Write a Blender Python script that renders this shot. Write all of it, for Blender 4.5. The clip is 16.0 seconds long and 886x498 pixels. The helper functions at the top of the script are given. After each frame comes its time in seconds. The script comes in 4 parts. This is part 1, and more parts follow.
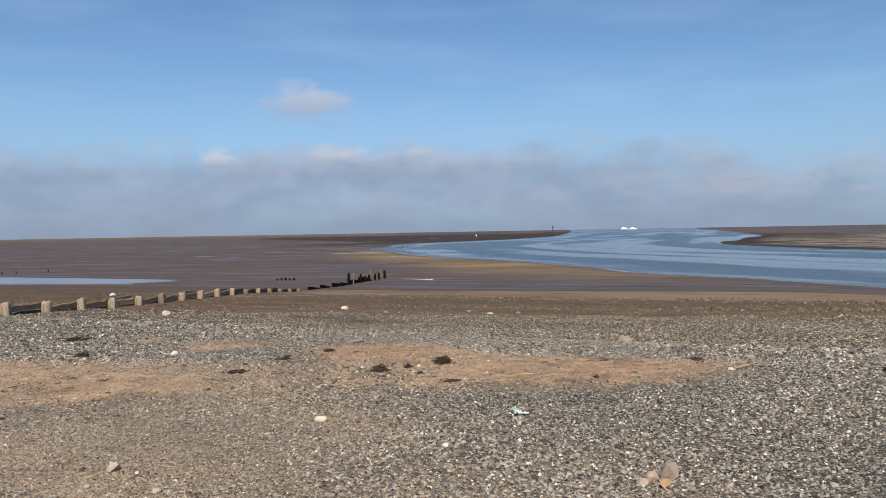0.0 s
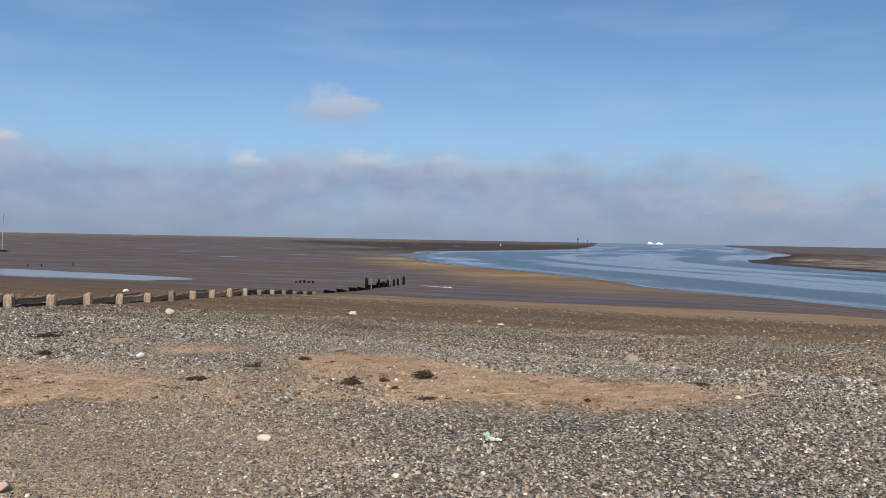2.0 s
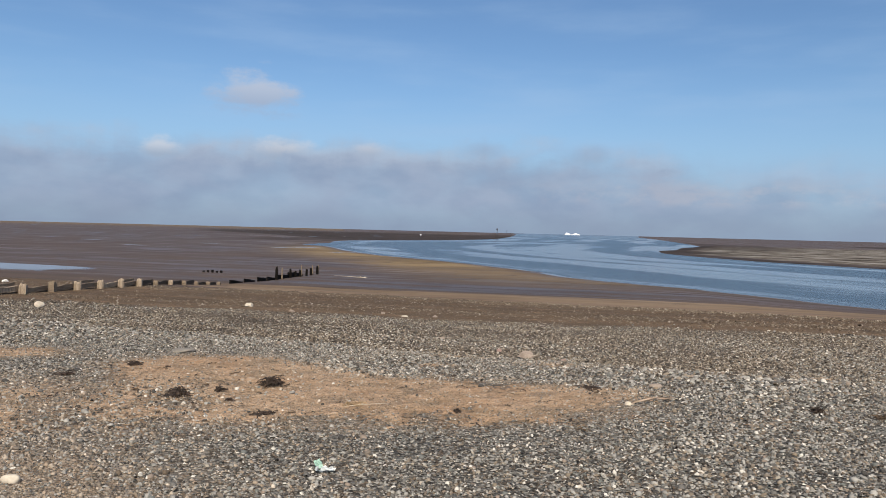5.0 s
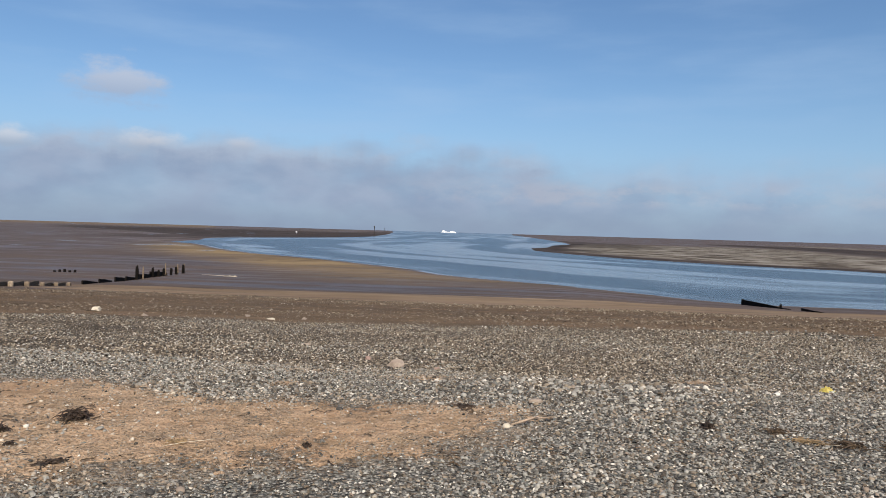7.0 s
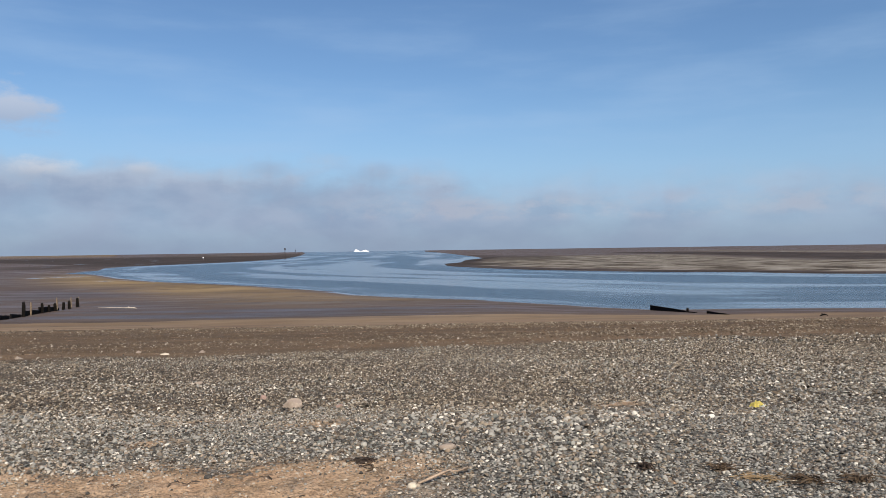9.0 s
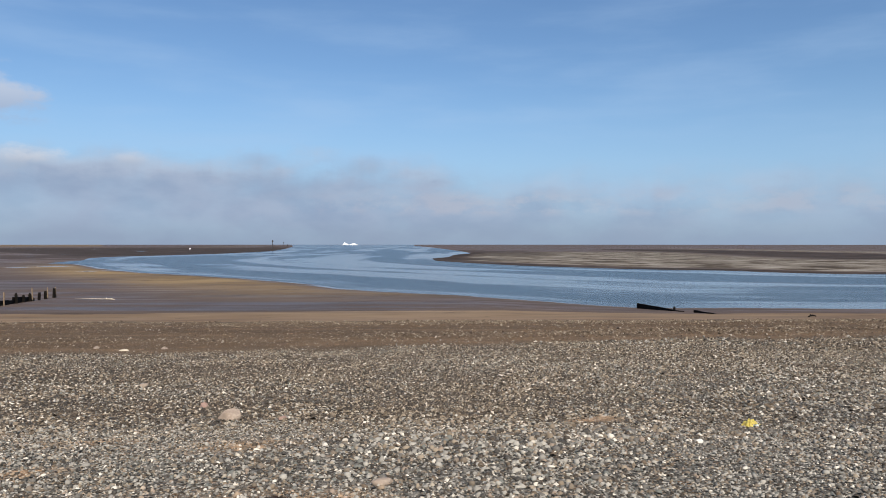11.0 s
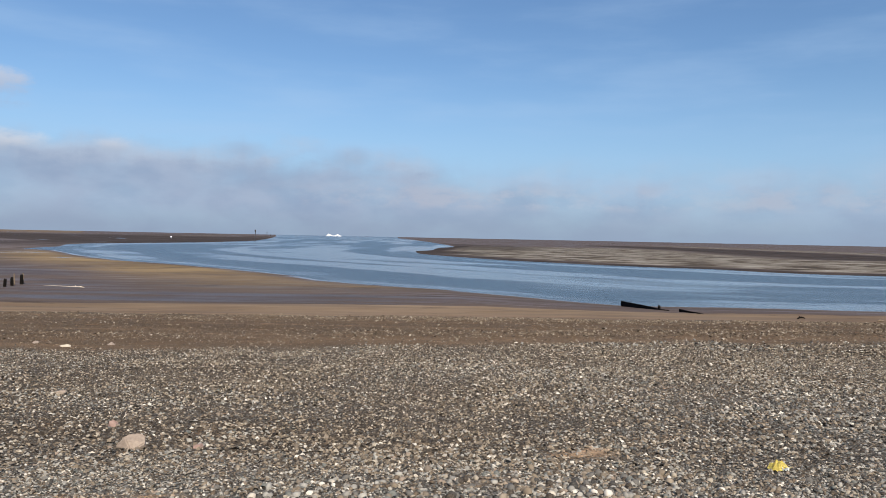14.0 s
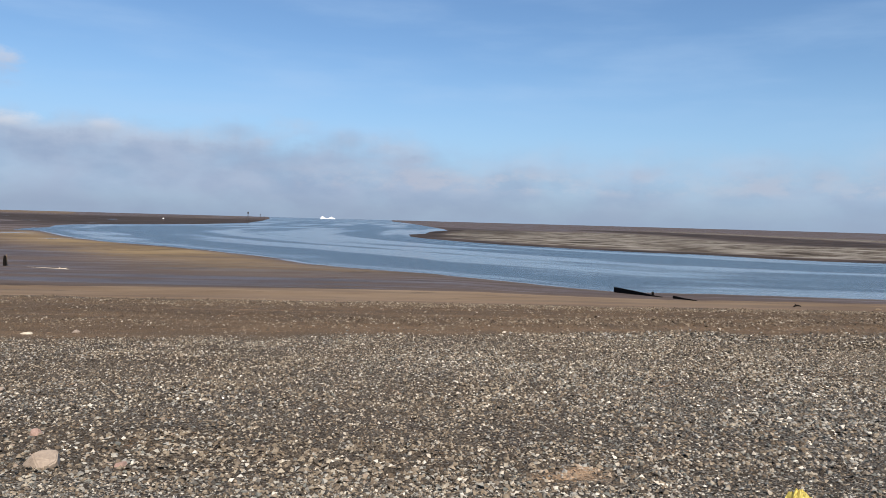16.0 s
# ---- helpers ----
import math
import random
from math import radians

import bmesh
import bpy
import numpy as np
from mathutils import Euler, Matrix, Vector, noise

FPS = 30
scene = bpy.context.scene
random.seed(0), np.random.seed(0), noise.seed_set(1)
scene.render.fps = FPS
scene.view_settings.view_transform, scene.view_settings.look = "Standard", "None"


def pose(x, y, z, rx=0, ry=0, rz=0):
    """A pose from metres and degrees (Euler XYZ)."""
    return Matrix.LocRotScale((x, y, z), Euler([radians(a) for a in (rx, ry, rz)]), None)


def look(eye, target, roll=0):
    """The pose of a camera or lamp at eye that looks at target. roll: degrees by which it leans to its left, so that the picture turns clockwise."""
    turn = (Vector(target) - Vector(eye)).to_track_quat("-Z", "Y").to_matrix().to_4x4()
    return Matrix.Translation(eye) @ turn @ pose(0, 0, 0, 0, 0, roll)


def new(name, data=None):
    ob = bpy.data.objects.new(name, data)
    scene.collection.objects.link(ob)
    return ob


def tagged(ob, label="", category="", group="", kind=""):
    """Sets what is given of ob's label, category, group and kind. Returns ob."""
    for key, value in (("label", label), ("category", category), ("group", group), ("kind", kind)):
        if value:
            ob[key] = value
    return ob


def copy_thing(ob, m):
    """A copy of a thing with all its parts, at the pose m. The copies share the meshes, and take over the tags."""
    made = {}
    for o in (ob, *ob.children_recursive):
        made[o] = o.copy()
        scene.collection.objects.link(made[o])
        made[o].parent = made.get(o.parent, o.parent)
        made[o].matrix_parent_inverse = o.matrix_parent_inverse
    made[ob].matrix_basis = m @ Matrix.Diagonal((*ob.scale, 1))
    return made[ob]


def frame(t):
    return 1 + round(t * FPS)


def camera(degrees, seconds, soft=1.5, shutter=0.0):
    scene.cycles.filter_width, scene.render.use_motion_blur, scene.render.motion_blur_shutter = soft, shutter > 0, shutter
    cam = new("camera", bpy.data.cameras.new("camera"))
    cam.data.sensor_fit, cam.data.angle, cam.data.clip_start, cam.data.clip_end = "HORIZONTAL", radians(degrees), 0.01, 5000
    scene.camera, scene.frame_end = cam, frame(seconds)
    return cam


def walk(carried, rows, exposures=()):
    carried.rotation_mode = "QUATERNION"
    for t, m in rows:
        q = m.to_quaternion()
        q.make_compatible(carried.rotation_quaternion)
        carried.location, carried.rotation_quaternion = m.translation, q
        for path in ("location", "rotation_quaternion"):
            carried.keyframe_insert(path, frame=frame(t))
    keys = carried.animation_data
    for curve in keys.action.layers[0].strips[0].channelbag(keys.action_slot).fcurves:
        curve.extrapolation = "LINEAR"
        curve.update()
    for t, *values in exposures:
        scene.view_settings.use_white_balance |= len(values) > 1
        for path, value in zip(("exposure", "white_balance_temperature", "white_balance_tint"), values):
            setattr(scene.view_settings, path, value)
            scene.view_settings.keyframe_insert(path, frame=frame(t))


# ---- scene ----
# camera: seconds, eye, then yaw to the left, pitch up and roll in degrees
cam = camera(60.86, 16.0, soft=0.7)
ROWS = [
    (0.0, 0.000, -0.000, 1.621, -0.01, -1.35, -0.99),
    (0.5, 0.111, 0.147, 1.625, 2.04, -1.33, -0.24),
    (1.0, 0.187, 0.303, 1.605, 2.48, -1.01, 0.05),
    (1.5, 0.278, 0.488, 1.598, 1.55, -0.76, 0.00),
    (2.0, 0.423, 0.683, 1.576, 1.84, -0.74, 1.04),
    (2.5, 0.543, 0.865, 1.561, 1.23, -0.83, 1.92),
    (3.0, 0.631, 1.056, 1.561, -0.87, -0.51, 1.20),
    (3.5, 0.724, 1.231, 1.548, -1.99, -0.41, 0.55),
    (6.0, 1.166, 2.263, 1.537, -7.69, -1.99, 2.04),
    (6.5, 1.225, 2.521, 1.543, -10.85, -1.84, 1.56),
    (7.0, 1.291, 2.770, 1.544, -13.47, -1.34, 1.63),
    (7.5, 1.384, 3.030, 1.557, -14.79, -0.92, 1.87),
    (8.0, 1.458, 3.286, 1.566, -18.22, -0.73, 1.27),
    (8.5, 1.552, 3.508, 1.562, -20.76, -0.41, -0.04),
    (9.0, 1.714, 3.691, 1.563, -20.04, 0.03, -0.80),
    (11.5, 2.522, 4.762, 1.556, -21.51, -0.49, 0.55),
    (12.0, 2.664, 4.984, 1.549, -22.45, -0.73, 0.64),
    (12.5, 2.841, 5.225, 1.545, -21.72, -1.47, 1.48),
    (13.0, 2.957, 5.473, 1.535, -20.57, -2.22, 2.03),
    (13.5, 3.061, 5.731, 1.550, -21.92, -1.15, 1.33),
    (14.0, 3.167, 5.946, 1.542, -22.09, -0.90, 1.13),
    (14.5, 3.293, 6.158, 1.540, -21.11, -0.84, 1.56),
    (15.0, 3.416, 6.406, 1.541, -20.64, -1.86, 0.93),
    (15.5, 3.551, 6.594, 1.549, -21.67, -2.47, 0.46),
    (16.0, 3.742, 6.777, 1.562, -22.59, -2.14, 1.56),
]
walk(cam, [(t, pose(x, y, z, 90 + pitch, 0, yaw) @ pose(0, 0, 0, 0, 0, roll)) for t, x, y, z, yaw, pitch, roll in ROWS], [(0.0, 0.40), (3.0, 0.36), (6.0, 0.41), (9.0, 0.44), (12.0, 0.51), (15.0, 0.55), (16.0, 0.60)])

# ---- light ----
SUN_AZ, SUN_EL = -176.0, 44.0
sun_way = Vector((math.sin(radians(SUN_AZ)) * math.cos(radians(SUN_EL)), math.cos(radians(SUN_AZ)) * math.cos(radians(SUN_EL)), math.sin(radians(SUN_EL))))
sun = new("sun", bpy.data.lights.new("sun", "SUN"))
sun.data.energy, sun.data.angle, sun.data.color = 5.0, radians(0.6), (1.0, 0.888, 0.738)
sun.matrix_world = look(sun_way * 50, (0, 0, 0))


class Nodes:
    """A short way to write node trees."""

    def __init__(self, tree):
        self.tree = tree
        tree.nodes.clear()

    def add(self, kind, ins=None, **props):
        n = self.tree.nodes.new(kind)
        for k, v in props.items():
            setattr(n, k, v)
        for k, v in (ins or {}).items():
            self.put(n.inputs[k], v)
        return n

    def put(self, socket, v):
        if isinstance(v, bpy.types.NodeSocket):
            self.tree.links.new(v, socket)
        else:
            socket.default_value = v

    def math(self, op, a, b=0.0, c=0.0, clamp=False):
        n = self.add("ShaderNodeMath", operation=op, use_clamp=clamp)
        for s, v in zip(n.inputs, (a, b, c)):
            self.put(s, v)
        return n.outputs[0]

    def span(self, v, lo, hi, to_lo=0.0, to_hi=1.0):
        n = self.add("ShaderNodeMapRange", {"Value": v, "From Min": lo, "From Max": hi, "To Min": to_lo, "To Max": to_hi}, interpolation_type="SMOOTHSTEP")
        return n.outputs[0]

    def mix(self, f, a, b):
        n = self.add("ShaderNodeMix", data_type="RGBA")
        self.put(n.inputs[0], f)
        self.put(n.inputs[6], a)
        self.put(n.inputs[7], b)
        return n.outputs[2]

    def noise(self, vec, scale, detail=4.0, rough=0.55, out=0):
        return self.add("ShaderNodeTexNoise", {"Vector": vec, "Scale": scale, "Detail": detail, "Roughness": rough}).outputs[out]

    def ramp(self, f, stops, mode="LINEAR"):
        n = self.add("ShaderNodeValToRGB", {"Fac": f})
        n.color_ramp.interpolation = mode
        el = n.color_ramp.elements
        while len(el) < len(stops):
            el.new(0.5)
        for e, (p, col) in zip(el, stops):
            e.position, e.color = p, (*col, 1.0)
        return n.outputs[0]

    def vec(self, x, y, z=0.0):
        n = self.add("ShaderNodeCombineXYZ")
        for s, v in zip(n.inputs, (x, y, z)):
            self.put(s, v)
        return n.outputs[0]

    def scaled(self, v, k):
        n = self.add("ShaderNodeVectorMath", operation="MULTIPLY")
        self.put(n.inputs[0], v)
        self.put(n.inputs[1], k)
        return n.outputs[0]


# ---- sky with a low bank of cloud ----
world = bpy.data.worlds.new("sky")
scene.world = world
world.use_nodes = True
N = Nodes(world.node_tree)
sky = N.add("ShaderNodeTexSky", sky_type="NISHITA", sun_disc=False, sun_elevation=radians(SUN_EL), sun_rotation=radians(-SUN_AZ), air_density=1.0, dust_density=0.6, ozone_density=1.6)
way = N.add("ShaderNodeSeparateXYZ", {0: N.add("ShaderNodeTexCoord").outputs["Generated"]})
az = N.math("MULTIPLY", N.math("ARCTAN2", way.outputs[0], way.outputs[1]), 57.2958)
el = N.math("MULTIPLY", N.math("ARCSINE", way.outputs[2]), 57.2958)
sky_rgb = N.scaled(sky.outputs[0], (0.0768, 0.0948, 0.1128))
flat = N.vec(N.math("MULTIPLY", az, 0.1), N.math("MULTIPLY", el, 0.19), 3.1)
soft = N.noise(flat, 1.6, 6.0, 0.52)
fine = N.noise(flat, 4.6, 6.0, 0.6)
# thin veils high up
veil = N.noise(N.vec(N.math("MULTIPLY", az, 0.03), N.math("MULTIPLY", el, 0.16), 7.7), 2.2, 5.0, 0.55)
veil_f = N.math("MULTIPLY", N.span(veil, 0.40, 0.80), N.span(el, 30.0, 8.0, 0.05, 0.30))
base_sky = N.mix(veil_f, sky_rgb, (0.42, 0.58, 0.80, 1))
# pale haze that thickens downwards
base_sky = N.mix(N.span(el, 13.0, 2.0, 0.0, 0.55), base_sky, (0.31, 0.48, 0.74, 1))
# the bank: top edge by azimuth and noise
right_side = N.span(az, 14.0, 30.0)
lumps = N.math("SUBTRACT", N.noise(N.vec(N.math("MULTIPLY", az, 0.1), 2.0, 5.0), 2.6, 5.0, 0.55), 0.5)
top = N.math("ADD", N.math("SUBTRACT", 5.9, N.math("MULTIPLY", right_side, 1.1)), N.math("MULTIPLY", lumps, 2.0))
top = N.math("ADD", top, N.math("MULTIPLY", N.math("ADD", N.math("MULTIPLY", N.math("SUBTRACT", soft, 0.5), 2.2), N.math("SUBTRACT", fine, 0.5)), 1.6))
above = N.math("SUBTRACT", el, top)
bank = N.span(above, N.math("ADD", 1.2, N.math("MULTIPLY", right_side, 0.5)), N.math("SUBTRACT", -1.5, N.math("MULTIPLY", right_side, 1.6)))
bank = N.math("MULTIPLY", bank, N.math("ADD", N.span(soft, 0.25, 0.65, 0.66, 0.94), N.math("MULTIPLY", right_side, -0.12)))
rim = N.math("MULTIPLY", N.span(above, -2.2, -0.2), N.span(soft, 0.36, 0.64))
billow = N.noise(N.vec(N.math("MULTIPLY", az, 0.13), N.math("MULTIPLY", el, 0.27), 11.4), 1.9, 5.0, 0.5)
cloud_col = N.mix(N.span(billow, 0.32, 0.68), (0.272, 0.348, 0.495, 1), (0.338, 0.408, 0.548, 1))
cloud_col = N.mix(N.math("MULTIPLY", rim, 0.55), cloud_col, (0.53, 0.575, 0.665, 1))
pinkish = N.math("MULTIPLY", N.math("MULTIPLY", N.span(el, 1.9, 2.6), N.span(el, 4.9, 3.4)), N.math("MULTIPLY", N.span(az, 2.0, 26.0), N.span(fine, 0.36, 0.62)))
cloud_col = N.mix(N.math("MULTIPLY", pinkish, 0.95), cloud_col, (0.415, 0.438, 0.535, 1))
cloud_col = N.mix(N.span(el, 2.6, 0.2, 0.0, 0.85), cloud_col, (0.262, 0.328, 0.448, 1))
sky_all = N.mix(bank, base_sky, cloud_col)


def puff(before, a, e, wide, high, strength, bright, dark):
    """One small cloud at an azimuth and elevation, lit on top."""
    u = N.math("DIVIDE", N.math("SUBTRACT", az, a), wide)
    v = N.math("DIVIDE", N.math("SUBTRACT", el, e), high)
    d = N.math("SQRT", N.math("ADD", N.math("MULTIPLY", u, u), N.math("MULTIPLY", v, v)))
    d = N.math("ADD", d, N.math("MULTIPLY", N.math("SUBTRACT", fine, 0.5), 2.0))
    d = N.math("ADD", d, N.math("MULTIPLY", N.math("SUBTRACT", soft, 0.5), 1.0))
    f = N.math("MULTIPLY", N.span(d, 1.15, 0.15), strength)
    return N.mix(f, before, N.mix(N.span(v, -0.7, 0.5), dark, bright))


GREY, WHITE = (0.36, 0.42, 0.53, 1), (0.64, 0.66, 0.72, 1)
sky_all = puff(sky_all, -9.9, 9.7, 3.1, 1.8, 0.80, (0.53, 0.575, 0.68, 1), (0.36, 0.43, 0.57, 1))
sky_all = puff(sky_all, -16.5, 5.4, 1.5, 0.8, 0.72, WHITE, GREY)
sky_all = puff(sky_all, -33.0, 6.2, 2.2, 1.0, 0.9, WHITE, GREY)
sky_all = puff(sky_all, -8.0, 5.7, 2.6, 0.9, 0.85, (0.60, 0.63, 0.70, 1), GREY)
sky_all = puff(sky_all, -1.8, 5.9, 1.9, 0.8, 0.75, (0.56, 0.59, 0.67, 1), GREY)
sky_all = puff(sky_all, 7.2, 6.2, 1.9, 0.7, 0.32, (0.33, 0.38, 0.50, 1), (0.31, 0.36, 0.47, 1))
sky_all = puff(sky_all, 15.2, 6.0, 1.6, 0.8, 0.32, (0.31, 0.36, 0.48, 1), (0.29, 0.34, 0.45, 1))
back = N.add("ShaderNodeBackground", {"Color": sky_all, "Strength": 0.75})
N.add("ShaderNodeOutputWorld", {"Surface": back.outputs[0]})


# ---- materials ----
def material(name):
    m = bpy.data.materials.new(name)
    m.use_nodes = True
    return m, Nodes(m.node_tree)


def finish(n, colour, rough, bump=None, strength=0.5, dist=0.02, spec=0.4):
    b = n.add("ShaderNodeBsdfPrincipled", {"Base Color": colour, "Roughness": rough, "Specular IOR Level": spec})
    if bump is not None:
        n.put(b.inputs["Normal"], n.add("ShaderNodeBump", {"Height": bump, "Strength": strength, "Distance": dist}).outputs[0])
    n.add("ShaderNodeOutputMaterial", {"Surface": b.outputs[0]})
    return b


def simple(name, dark, light, scale=20.0, rough=0.7, strength=0.4, dist=0.01, stretch=(1, 1, 1), spec=0.4):
    """Two tones by noise at two scales, with a fine relief."""
    m, n = material(name)
    at = n.scaled(n.add("ShaderNodeTexCoord").outputs["Object"], stretch)
    big, small = n.noise(at, scale * 0.2, 3.0), n.noise(at, scale, 6.0, 0.65)
    f = n.math("ADD", n.math("MULTIPLY", big, 0.5), n.math("MULTIPLY", small, 0.5))
    finish(n, n.mix(n.span(f, 0.32, 0.68), (*dark, 1), (*light, 1)), n.span(small, 0.3, 0.7, rough - 0.1, rough + 0.1), small, strength, dist, spec)
    return m


STONE_STOPS = [
    (0.0, (0.025, 0.024, 0.023)), (0.15, (0.096, 0.092, 0.085)), (0.33, (0.214, 0.206, 0.186)), (0.52, (0.140, 0.114, 0.089)),
    (0.59, (0.272, 0.264, 0.240)), (0.72, (0.112, 0.119, 0.111)), (0.81, (0.315, 0.302, 0.270)), (0.90, (0.215, 0.168, 0.131)), (0.95, (0.55, 0.52, 0.46)),
]


WARM_STOPS = [
    (0.0, (0.024, 0.018, 0.013)), (0.30, (0.090, 0.066, 0.044)), (0.46, (0.170, 0.136, 0.098)), (0.63, (0.242, 0.200, 0.150)),
    (0.74, (0.128, 0.104, 0.078)), (0.86, (0.305, 0.270, 0.216)), (0.96, (0.46, 0.42, 0.355)),
]


def pebble_material(name, island, stain=0.0, stops=STONE_STOPS, stain_col=(0.120, 0.082, 0.052, 1)):
    m, n = material(name)
    pick = n.add("ShaderNodeNewGeometry").outputs["Random Per Island"] if island else n.add("ShaderNodeObjectInfo").outputs["Random"]
    at = n.add("ShaderNodeTexCoord").outputs["Object"]
    grain = n.noise(at, 130.0 if island else 60.0, 4.0, 0.6)
    col = n.ramp(pick, stops, "CONSTANT")
    col = n.mix(n.span(grain, 0.3, 0.75, 0.0, 0.28), col, (0.24, 0.22, 0.19, 1))
    col = n.mix(stain, col, stain_col)
    finish(n, col, 0.72, grain, 0.25, 0.004, 0.2)
    return m


PEBBLES = pebble_material("pebble_mix", True)
PEBBLES_MID = pebble_material("pebble_mix_brown", True, 0.06, WARM_STOPS)
PEBBLES_LOW = pebble_material("pebble_mix_stained", True, 0.40, WARM_STOPS)
PEBBLES_DUSTY = pebble_material("pebble_mix_dusted_with_sand", True, 0.45, STONE_STOPS, (0.42, 0.315, 0.215, 1))
PEBBLE_ONE = pebble_material("pebble_single", False)


def ground_material():
    """Shingle, sand and tidal mud, told apart by the masks of the sheet."""
    m, n = material("foreshore")
    at = n.add("ShaderNodeNewGeometry").outputs["Position"]
    za = n.add("ShaderNodeSeparateColor", {0: n.add("ShaderNodeAttribute", attribute_name="zone_a").outputs["Color"]}).outputs
    zb = n.add("ShaderNodeSeparateColor", {0: n.add("ShaderNodeAttribute", attribute_name="zone_b").outputs["Color"]}).outputs
    zc = n.add("ShaderNodeSeparateColor", {0: n.add("ShaderNodeAttribute", attribute_name="zone_c").outputs["Color"]}).outputs
    huge, mid, small = n.noise(at, 0.09, 4.0), n.noise(at, 0.8, 5.0, 0.6), n.noise(at, 9.0, 5.0, 0.65)
    # fine shingle between the larger pebbles
    bent = n.add("ShaderNodeVectorMath", operation="MULTIPLY_ADD")
    n.put(bent.inputs[0], n.add("ShaderNodeTexNoise", {"Vector": at, "Scale": 30.0, "Detail": 2.0}).outputs["Color"])
    n.put(bent.inputs[1], (0.008, 0.008, 0.008))
    n.put(bent.inputs[2], at)
    cell = n.add("ShaderNodeTexVoronoi", {"Vector": bent.outputs[0], "Scale": 40.0, "Randomness": 1.0})
    cell2 = n.add("ShaderNodeTexVoronoi", {"Vector": bent.outputs[0], "Scale": 120.0, "Randomness": 1.0})
    r1 = n.add("ShaderNodeSeparateColor", {0: cell.outputs["Color"]}).outputs[0]
    r2 = n.add("ShaderNodeSeparateColor", {0: cell2.outputs["Color"]}).outputs[1]
    grit = n.mix(0.18, n.ramp(r1, STONE_STOPS, "CONSTANT"), n.ramp(r2, STONE_STOPS, "CONSTANT"))
    warm_f = n.add("ShaderNodeAttribute", attribute_name="warm").outputs["Fac"]
    # shade in the gaps between stones, painted into the grit colour
    gap_shade = n.span(cell.outputs["Distance"], 0.36, 0.66)
    grit = n.mix(n.math("MULTIPLY", gap_shade, n.math("SUBTRACT", n.span(warm_f, 0.0, 0.6, 0.48, 0.9), n.math("MULTIPLY", za[2], 0.4))), grit, (0.014, 0.012, 0.010, 1))
    # deeper gaps on the cobble crest: more shade painted into the colour
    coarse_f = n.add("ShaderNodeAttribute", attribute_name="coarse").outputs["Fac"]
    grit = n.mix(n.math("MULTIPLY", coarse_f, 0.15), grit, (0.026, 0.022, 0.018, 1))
    grit = n.mix(n.math("MULTIPLY", warm_f, 0.42), grit, n.mix(n.span(mid, 0.38, 0.62), (0.070, 0.047, 0.030, 1), (0.140, 0.105, 0.072, 1)))
    brownish = n.mix(n.span(mid, 0.35, 0.7, 0.55, 0.9), grit, n.mix(n.span(zc[0], 0.45, 1.0), (0.062, 0.044, 0.029, 1), (0.118, 0.077, 0.046, 1)))
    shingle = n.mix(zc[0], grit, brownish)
    ax = n.add("ShaderNodeSeparateXYZ", {0: at}).outputs
    lengthways = n.math("SUBTRACT", n.math("MULTIPLY", ax[0], 0.935), n.math("MULTIPLY", ax[1], 0.355))
    downways = n.math("ADD", n.math("MULTIPLY", ax[0], 0.355), n.math("MULTIPLY", ax[1], 0.935))
    drift = n.noise(n.vec(n.math("MULTIPLY", lengthways, 0.10), n.math("MULTIPLY", downways, 0.75)), 1.0, 6.0, 0.65)
    sand_line = n.add("ShaderNodeAttribute", attribute_name="sand_line").outputs["Fac"]
    pale = n.math("MULTIPLY", n.span(drift, 0.47, 0.64), n.math("MULTIPLY", n.span(zc[0], 0.5, 1.0), 0.55))
    pale = n.math("MAXIMUM", pale, n.math("MULTIPLY", sand_line, n.span(drift, 0.34, 0.54, 0.25, 0.85)))
    shingle = n.mix(pale, shingle, (0.175, 0.120, 0.077, 1))
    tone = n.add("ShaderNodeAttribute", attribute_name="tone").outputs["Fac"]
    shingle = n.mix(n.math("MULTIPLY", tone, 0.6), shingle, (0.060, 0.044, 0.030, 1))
    # dry sand, spotted with grit and small dark bits
    sand_tone = n.mix(n.span(n.math("ADD", n.math("MULTIPLY", mid, 0.5), n.math("MULTIPLY", small, 0.5)), 0.35, 0.65), (0.335, 0.208, 0.121, 1), (0.49, 0.33, 0.209, 1))
    bits = n.math("MULTIPLY", n.span(n.noise(at, 24.0, 4.0, 0.75), 0.53, 0.63), n.span(mid, 0.34, 0.56))
    sand_tone = n.mix(n.math("MULTIPLY", n.span(n.noise(at, 3.4, 5.0, 0.7), 0.44, 0.64), 0.7), sand_tone, (0.205, 0.138, 0.080, 1))
    sand_tone = n.mix(n.math("MULTIPLY", bits, 0.85), sand_tone, (0.10, 0.066, 0.04, 1))
    edge = n.math("ADD", n.math("MULTIPLY", za[1], 1.12), n.math("MULTIPLY", n.math("SUBTRACT", n.noise(at, 1.6, 4.0, 0.6), 0.5), 2.4))
    edge = n.math("ADD", edge, n.math("MULTIPLY", n.math("SUBTRACT", n.noise(at, 14.0, 5.0, 0.75), 0.5), 2.4))
    sandy = n.span(edge, 0.38, 0.68)
    top = n.mix(sandy, shingle, sand_tone)
    # sandy gravel: grit half drowned in sand
    drowned = n.math("MULTIPLY", za[2], n.span(n.math("ADD", n.math("MULTIPLY", mid, 0.6), n.math("MULTIPLY", small, 0.4)), 0.36, 0.62, 0.30, 0.90))
    loose = n.add("ShaderNodeTexVoronoi", {"Vector": bent.outputs[0], "Scale": 78.0, "Randomness": 1.0})
    lr = n.add("ShaderNodeSeparateColor", {0: loose.outputs["Color"]}).outputs
    silt = n.mix(small, (0.32, 0.235, 0.158, 1), (0.56, 0.42, 0.29, 1))
